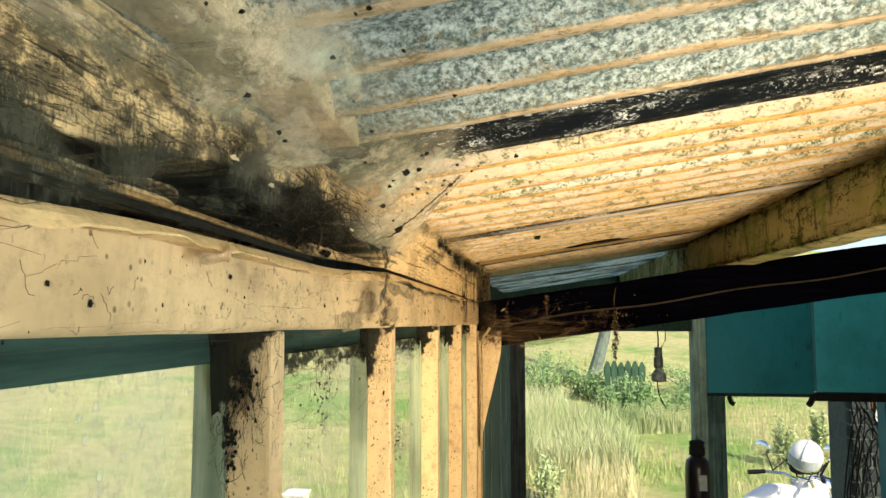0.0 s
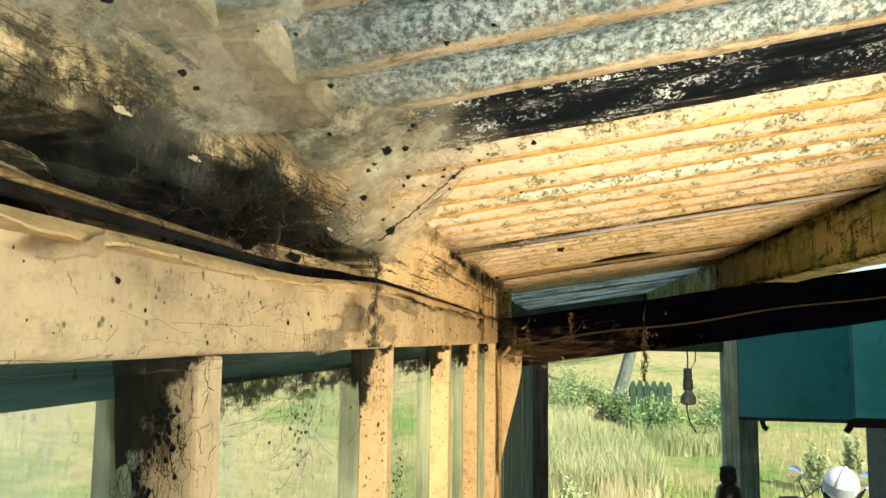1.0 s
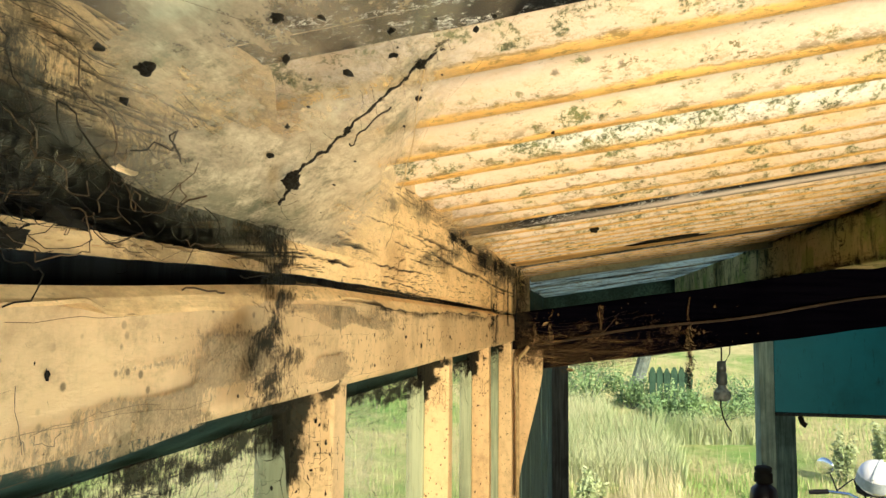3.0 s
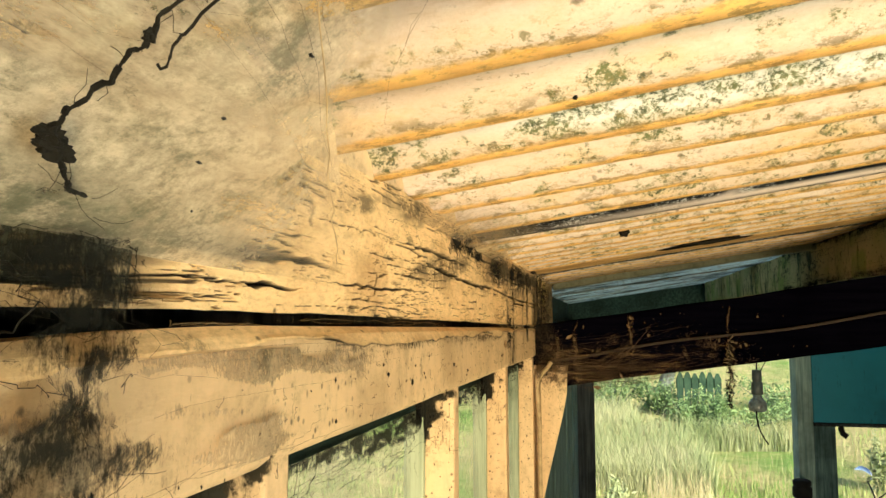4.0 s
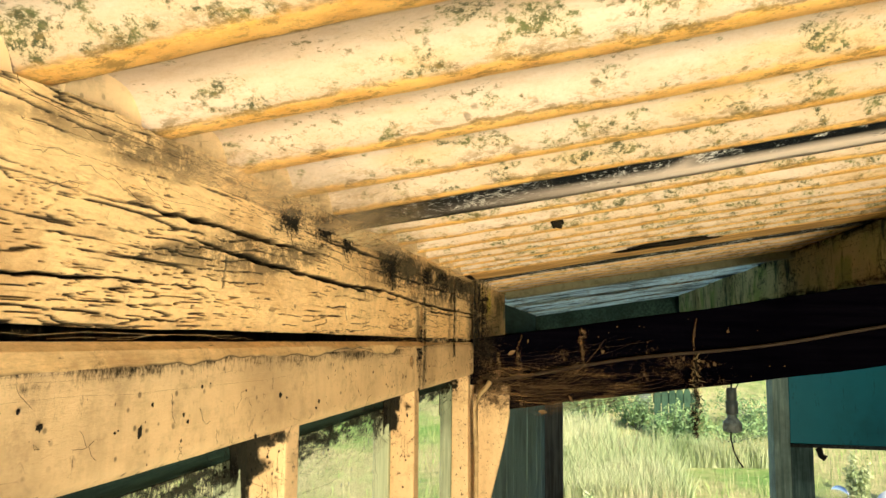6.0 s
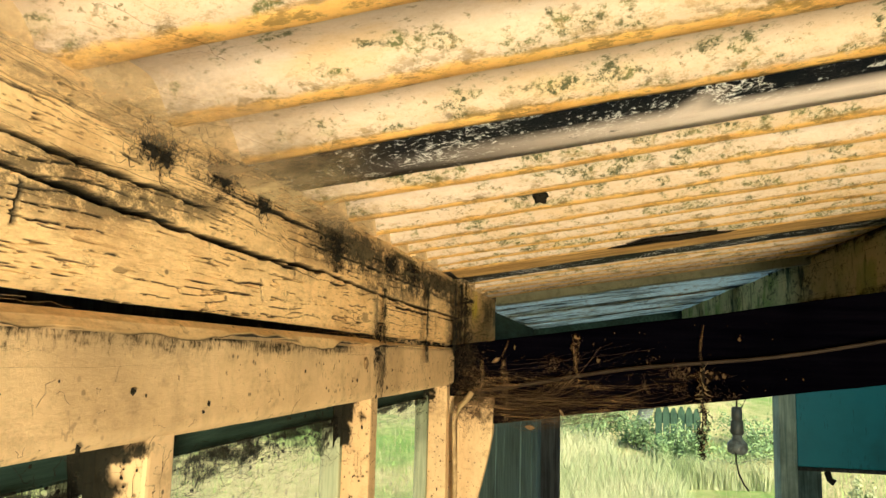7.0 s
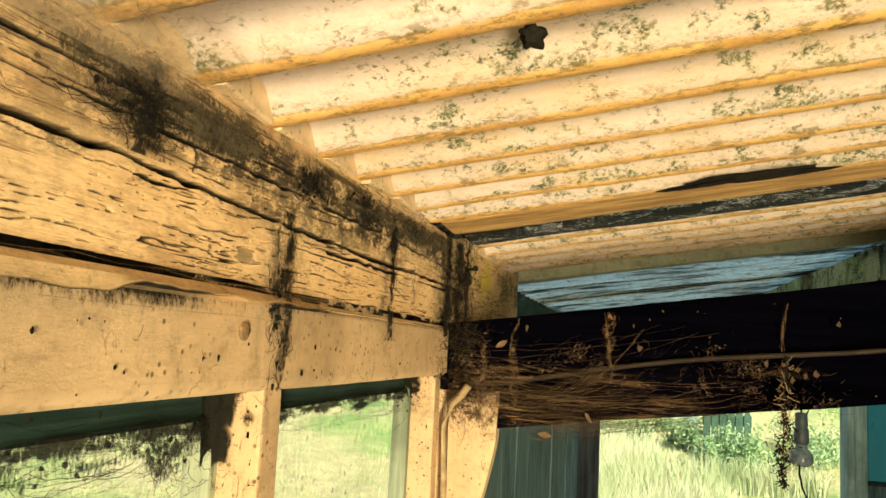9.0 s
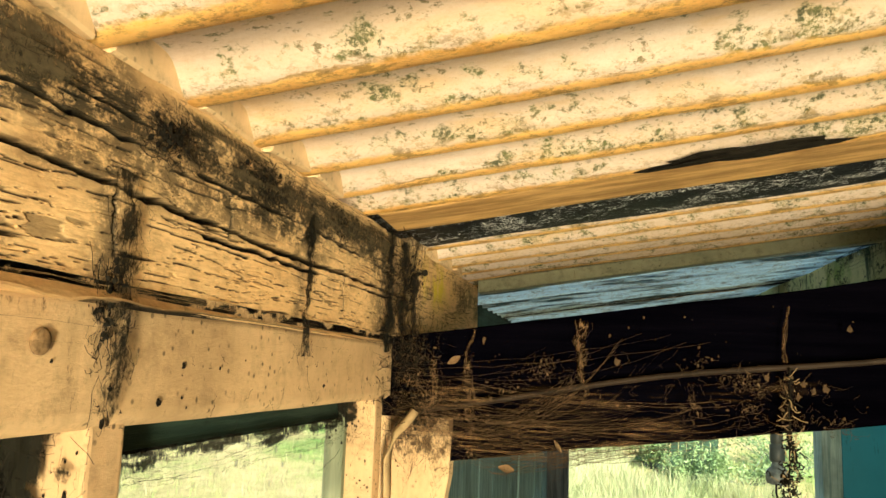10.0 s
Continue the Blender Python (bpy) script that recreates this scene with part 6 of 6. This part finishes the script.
web_sheet("eave_web", 22, 300, eave_web, M_EAVEWEB, "dark matted web along the crest of the plate",
          lambda u, v: 0.85 * (0.18 + 0.82 * smooth(0.26, 0.46, u)) * smooth(0.0, 0.18, u) * smooth(0.0, 0.35, v) * (1 - smooth(0.75, 1.0, v)) * smooth(0.40, 0.60, fbm(u * 12, v * 2.5, 59, 4)), 200, M_DEBRIS, 58, 0.00006)


def eave_drape(u, v):
    """Hazy web from the crest of the plate out to the corrugations."""
    y = 0.84 + 0.42 * u
    reach = 0.010 + 0.055 * np.sin(u * math.pi) ** 0.7 * (0.4 + fbm(u * 6, v * 0 + 2, 53, 3))
    return np.stack([WALL + 0.004 + reach * v, y, 2.086 + (roof_z(WALL + reach) - 2.092) * v - 0.003 * np.sin(v * math.pi)], -1)


web_sheet("eave_drape", 20, 100, eave_drape, M_BOARDWEB, "hazy tan web draped from plate to roof",
          lambda u, v: 0.62 * (1 - smooth(0.25, 1.0, v + 0.5 * (fbm(u * 14, v * 3, 54, 4) - 0.5))) * smooth(0.0, 0.15, u) * smooth(1.0, 0.8, u), 40, M_HUSK, 56, 0.00004)


def hollow_web(u, v):
    """Fuzzy web hanging from the ragged upper edge of the rotted hollow."""
    y = 0.10 + 0.50 * u
    top = 2.041 + 0.085 * np.clip(y - 0.17, 0, 0.24) - 0.10 * np.clip(y - 0.45, 0, 0.2)
    return np.stack([WALL + 0.0035 + 0.003 * fbm(u * 12, v * 3, 83, 3), y, top + 0.020 - 0.044 * v + 0.010 * (fbm(u * 18, v * 2, 84, 3) - 0.5)], -1)


M_FUZZ = cobweb("fuzzy_olive_web", 2.0, (0.075, 0.070, 0.045), (1, 0.5, 1), True)
web_sheet("hollow_web", 24, 160, hollow_web, M_FUZZ, "fuzzy olive web fringing the rotted hollow",
          lambda u, v: np.sin(np.clip(v, 0.02, 0.98) * math.pi) ** 0.8 * (0.05 + 1.25 * fbm(u * 16, v * 4, 85, 4)), 260, M_DEBRIS, 86, 0.00007)


def hollow_tangle(rng):
    y = min(max(rng.gauss(0.43, 0.055), 0.20), 0.56)
    z = 2.041 + 0.085 * (min(y, 0.41) - 0.17) - 0.10 * max(y - 0.45, 0) + rng.gauss(-0.012, 0.007)
    return crooked(rng, (WALL + rng.uniform(-0.012, 0.014), y, z), 0.0022, rng.randint(6, 16), 0.55)


threads("hollow_tangle", "tangle of black dusty web strings in the rotted hollow", 110, hollow_tangle, 0.00016, M_DEBRIS, 131)
threads("hollow_strings", "grey dusty web strings hanging in the rotted hollow", 60, hollow_tangle, 0.00022, M_HUSK, 133)


def seam_web(u, v):
    """Dust and web bridging the open joint."""
    y = 0.62 + 1.05 * u
    return np.stack([WALL + 0.0010 + 0.0015 * fbm(u * 30, v * 3, 63, 3), y, joint(y) - 0.001 + (seam(y) + 0.0045 - joint(y)) * v], -1)


M_BRIDGE = cobweb("dusty_bridge_web", 2.2, (0.62, 0.44, 0.24), (1, 1, 1), True)
web_sheet("seam_web", 8, 500, seam_web, M_BRIDGE, "dusty web bridging the open joint under the plate",
          lambda u, v: 0.9 * smooth(0.50, 0.62, fbm(u * 60, v * 2, 64, 4)) * (0.25 + 0.75 * smooth(0.52, 0.70, u)), 60, M_TWIG, 65, 0.00006)


def board_web(u, v):
    """Dusty film sagging off the lower board below the torn web."""
    y = 0.14 + 0.68 * u
    return np.stack([WALL + 0.0016 + 0.002 * np.sin(v * math.pi) * fbm(u * 6, v * 3, 66, 3), y, joint(y) - 0.004 - 0.034 * v], -1)


web_sheet("board_web", 24, 90, board_web, M_PATCH, "tan dusty web film over the painted board",
          lambda u, v: (0.30 + 0.50 * smooth(0.40, 0.60, u)) * smooth(0.0, 0.35, u) * (1 - smooth(0.85, 1.0, u + 0.3 * (fbm(u * 8, v * 6, 68, 4) - 0.5))) * smooth(0.36, 0.58, fbm(u * 14, v * 5, 67, 4)), 40, M_HUSK, 69, 0.00005)


def post_web(u, v):
    return np.stack([-0.119 + 0.050 * u, 1.6895 - 0.003 * fbm(u * 5, v * 5, 91, 3), 1.956 - 0.055 * v * (0.5 + fbm(u * 4, v * 0, 92, 3))], -1)


web_sheet("post_web", 24, 24, post_web, M_STRIP, "brown matted web over the top of the corner post",
          lambda u, v: 1.1 * (1 - v) ** 0.8 * (0.25 + 1.0 * fbm(u * 6, v * 7, 93, 4)), 50, M_HUSK, 94, 0.00008)


def purlin_web(low):
    """Black web along one edge of the purlin."""
    def fn(u, v):
        y = 0.75 + 1.6 * u
        z = 2.096 + 0.020 * v if low else roof_z(0.41) - 0.010 - 0.030 * v
        return np.stack([0.403 - 0.006 * fbm(u * 12, v * 3, 71, 3), y, z], -1)
    return web_sheet("purlin_web", 16, 240, fn, M_RAG, "black ragged web along the mossy purlin's edge",
                     lambda u, v: 1.1 * (1 - v) * (0.1 + 1.2 * fbm(u * 26, v * 3, 72 + low, 4)), 90, M_DEBRIS, 73 + low, 0.00012)


purlin_web(0)
purlin_web(1)


def rafter_rag(x, z0, z1, wide, seed):
    """A brown strip of matted web hanging down the rafter's face."""
    def fn(u, v):
        xx = x + wide * (u - 0.5) * (1 + 0.5 * np.sin(v * 4 + seed)) + 0.010 * (fbm(v * 4, v * 0 + seed, seed, 3) - 0.5)
        return np.stack([xx, 1.686 - 0.006 * fbm(u * 3, v * 5, seed, 3), rafter_low(xx) + z0 + (z1 - z0) * v], -1)
    return web_sheet("rafter_rag", 34, 10, fn, M_STRIP, "brown matted web strip hanging down the black rafter", lambda u, v: 0.9 * np.sin(np.clip(u, 0.03, 0.97) * math.pi) * (0.2 + 0.9 * fbm(u * 5, v * 12, seed + 5, 4)), 40, M_THREAD, seed, 0.00010)


for k, (x, z0, z1, wd) in enumerate(((0.030, 0.035, 0.098, 0.008), (-0.085, 0.0, 0.080, 0.010), (-0.055, 0.02, 0.10, 0.006), (0.175, 0.01, 0.09, 0.006))):
    rafter_rag(x, z0, z1, wd, 61 + k)


# ---------------------------------------------------------------- garden: fence, tree, bushes, grass
def gh(x, y):
    return float(ground_height(np.array(float(x)), np.array(float(y))))


def fence():
    t = empty("picket_fence", "short run of mossy green picket fence in the long grass", "fence", at=(1.16, 13.0, 0.14))
    for k in range(6):
        bm = bmesh.new()
        tip = 1.05 + 0.015 * math.sin(k * 2.3)
        rim = [(x + k * 0.112, z) for x, z in ((-0.048, 0), (0.048, 0), (0.048, tip - 0.07), (0.016, tip), (-0.016, tip), (-0.048, tip - 0.07))]
        front, back = [bm.verts.new((x, -0.012, z)) for x, z in rim], [bm.verts.new((x, 0.012, z)) for x, z in rim]
        bm.faces.new(front)
        bm.faces.new(back[::-1])
        for a in range(6):
            bm.faces.new((front[a], back[a], back[(a + 1) % 6], front[(a + 1) % 6]))
        part("picket", bm, M_FENCE, t)
    for z in (0.3, 0.80, 0.88):
        part("rail", box(-0.06, 0.62, 0.012, 0.05, z, z + 0.08, 0.004), M_FENCE, t)


fence()


def tree(x, y, h, r, name="tree", seed=1, leaves=1400, spread=1.6, lean=0.0):
    rng = random.Random(seed)
    t = empty(name, "garden tree with a bare grey trunk and thin crown", "tree", at=(x, y, gh(x, y) - 0.05))
    bm = bmesh.new()
    top = []
    tube([(lean * k / 6 + 0.03 * math.sin(k), 0.02 * k, h * 0.55 * k / 6) for k in range(7)], r, 10, bm, 0.6)
    for k in range(7):
        a = k * 0.9 + rng.uniform(-0.3, 0.3)
        p = [(lean * 0.9, 0.1, h * 0.5), (lean + 0.3 * spread * math.cos(a), 0.3 * spread * math.sin(a), h * 0.68), (0.8 * spread * math.cos(a), 0.8 * spread * math.sin(a), h * rng.uniform(0.8, 0.98))]
        tube(p, r * 0.45, 7, bm, 0.3)
        top.append(p)
    part("trunk", bm, M_BARK, t)
    vs, fs = [], []
    for k in range(leaves):
        p = rng.choice(top)
        s = rng.uniform(0.4, 1.1)
        c = Vector(p[1]).lerp(Vector(p[2]), s) + Vector((rng.gauss(0, 0.3), rng.gauss(0, 0.3), rng.gauss(0, 0.28)))
        d, e = Vector((rng.gauss(0, 1), rng.gauss(0, 1), rng.gauss(0, 1))).normalized() * 0.09, Vector((rng.gauss(0, 1), rng.gauss(0, 1), rng.gauss(0, 1))).normalized() * 0.05
        n = len(vs)
        vs += [c - d, c + e, c + d, c - e]
        fs.append((n, n + 1, n + 2, n + 3))
    raw("crown", vs, fs, M_BUSH, t)


tree(1.02, 15.0, 5.0, 0.13, seed=2, lean=0.75)
tree(-5.5, 16.0, 6.0, 0.16, seed=4, leaves=2000)
tree(-14.0, 12.0, 6.5, 0.18, seed=6, leaves=2000)


def bush(x, y, w, h, n, material, seed, label):
    rng = random.Random(seed)
    t = empty("bush", label, "bush", "garden bushes", at=(x, y, gh(x, y) - 0.03))
    tips = []
    for k in range(14):
        a, s = rng.uniform(0, math.tau), rng.uniform(0.2, 1) ** 0.6
        tip = (w * s * math.cos(a), w * s * math.sin(a), h * rng.uniform(0.5, 1.0) * (1.1 - 0.5 * s))
        part("stem", tube([(0.1 * tip[0], 0.1 * tip[1], 0), (tip[0] * 0.6, tip[1] * 0.6, tip[2] * 0.55), tip], 0.012, 5, None, 0.3), M_BARK, t)
        tips.append(tip)
    vs, fs = [], []
    for k in range(n):
        tip = rng.choice(tips)
        s = rng.uniform(0.3, 1.08)
        c = Vector(tip) * s + Vector((rng.gauss(0, 0.12 * w), rng.gauss(0, 0.12 * w), rng.gauss(0, 0.07 * h)))
        L = rng.uniform(0.018, 0.042)
        d, e = Vector((rng.gauss(0, 1), rng.gauss(0, 1), rng.gauss(0, 0.8))).normalized() * L, Vector((rng.gauss(0, 1), rng.gauss(0, 1), rng.gauss(0, 1))).normalized() * L * 0.4
        m = len(vs)
        vs += [c - d, c + e, c + d, c - e]
        fs.append((m, m + 1, m + 2, m + 3))
    raw("leaves", vs, fs, material, t)


for k, (x, y, w, h, dark) in enumerate(((0.15, 13.6, 0.65, 0.95, 1), (0.85, 13.4, 0.40, 0.70, 1), (1.25, 12.5, 0.30, 1.10 - gh(1.25, 12.5), 1), (1.65, 12.5, 0.30, 1.10 - gh(1.65, 12.5), 1), (2.1, 12.9, 0.9, 0.5, 1), (2.9, 13.8, 1.0, 0.7, 1), (-0.5, 13.4, 0.8, 0.9, 1),
                                        (3.0, 9.9, 0.12, 0.75, 0), (3.5, 10.2, 0.12, 0.8, 0), (0.1, 8.6, 0.16, 0.55, 0))):
    bush(x, y, w, h, 2200, M_BUSH if dark else M_WEED, 50 + k, "dark leafy bush in the meadow" if dark else "tall pale green weeds in the meadow")


def grass(name, label, material, n, spots, seed, hlo, hhi, width):
    rng = np.random.default_rng(seed)
    pts = []
    for (x0, x1, y0, y1, share) in spots:
        m = int(n * share)
        pts.append(np.stack([rng.uniform(x0, x1, m), y0 + (y1 - y0) * rng.uniform(0, 1, m) ** 1.4], -1))
    p = np.concatenate(pts)
    p = p[fbm(p[:, 0] * 0.9, p[:, 1] * 0.9, seed, 3) > 0.40]
    p = p[~((p[:, 0] > -0.35) & (p[:, 0] < 2.0) & (p[:, 1] < 4.1))]
    m = len(p)
    z = ground_height(p[:, 0], p[:, 1]) - 0.02
    h = rng.uniform(hlo, hhi, m)
    a = rng.uniform(0, math.tau, m)
    lean = rng.uniform(0.05, 0.5, m) * h
    dx, dy = np.cos(a), np.sin(a)
    b = rng.uniform(0, math.tau, m)
    wx, wy = np.cos(b) * width, np.sin(b) * width
    base = np.stack([p[:, 0], p[:, 1], z], -1)
    mid = base + np.stack([dx * lean * 0.35, dy * lean * 0.35, h * 0.6], -1)
    tip = base + np.stack([dx * lean, dy * lean, h], -1)
    wv = np.stack([wx, wy, wx * 0], -1)
    v = np.stack([base - wv, base + wv, mid - wv * 0.7, mid + wv * 0.7, tip], 1).reshape(-1, 3)
    k = np.arange(m)[:, None] * 5
    f = [tuple(r) for r in (k + np.array([0, 1, 3, 2])).tolist()] + [tuple(r) for r in (k + np.array([2, 3, 4])).tolist()]
    tagged(raw(name, v, f, material), label, "grass", kind="stuff")


SPOTS = [(-1.5, 4.5, 4.6, 10.0, 0.42), (-2.5, 7.0, 8.0, 18.0, 0.2), (-3.5, -0.6, 0.3, 6.0, 0.25), (-8.0, -2.0, 2.0, 14.0, 0.13)]
grass("grass", "long green and yellowing meadow grass", M_GRASS, 90000, SPOTS, 3, 0.04, 0.15, 0.004)
grass("dry_grass", "pale dry grass stalks", M_DRY, 14000, SPOTS, 9, 0.12, 0.36, 0.0025)
grass("tall_weeds", "thicket of tall pale green weeds beyond the doorway", M_WEED, 34000, [(-0.9, 1.2, 9.6, 13.0, 0.7), (1.2, 2.4, 11.4, 13.0, 0.3)], 15, 0.08, 0.50, 0.005)
grass("tall_straw", "tall straw-coloured seed stalks among the weeds", M_DRY, 4200, [(-0.9, 1.1, 8.4, 11.8, 1.0)], 19, 0.15, 0.50, 0.003)


def hive_box():
    t = empty("white_box", "small white box standing in the meadow", "box", at=(-2.35, 7.4, gh(-2.35, 7.4)))
    part("body", box(-0.10, 0.10, -0.10, 0.10, 0, 0.40, 0.01), M_WHITE, t)
    part("lid", box(-0.115, 0.115, -0.115, 0.115, 0.40, 0.43, 0.01), M_WHITE, t)


hive_box()
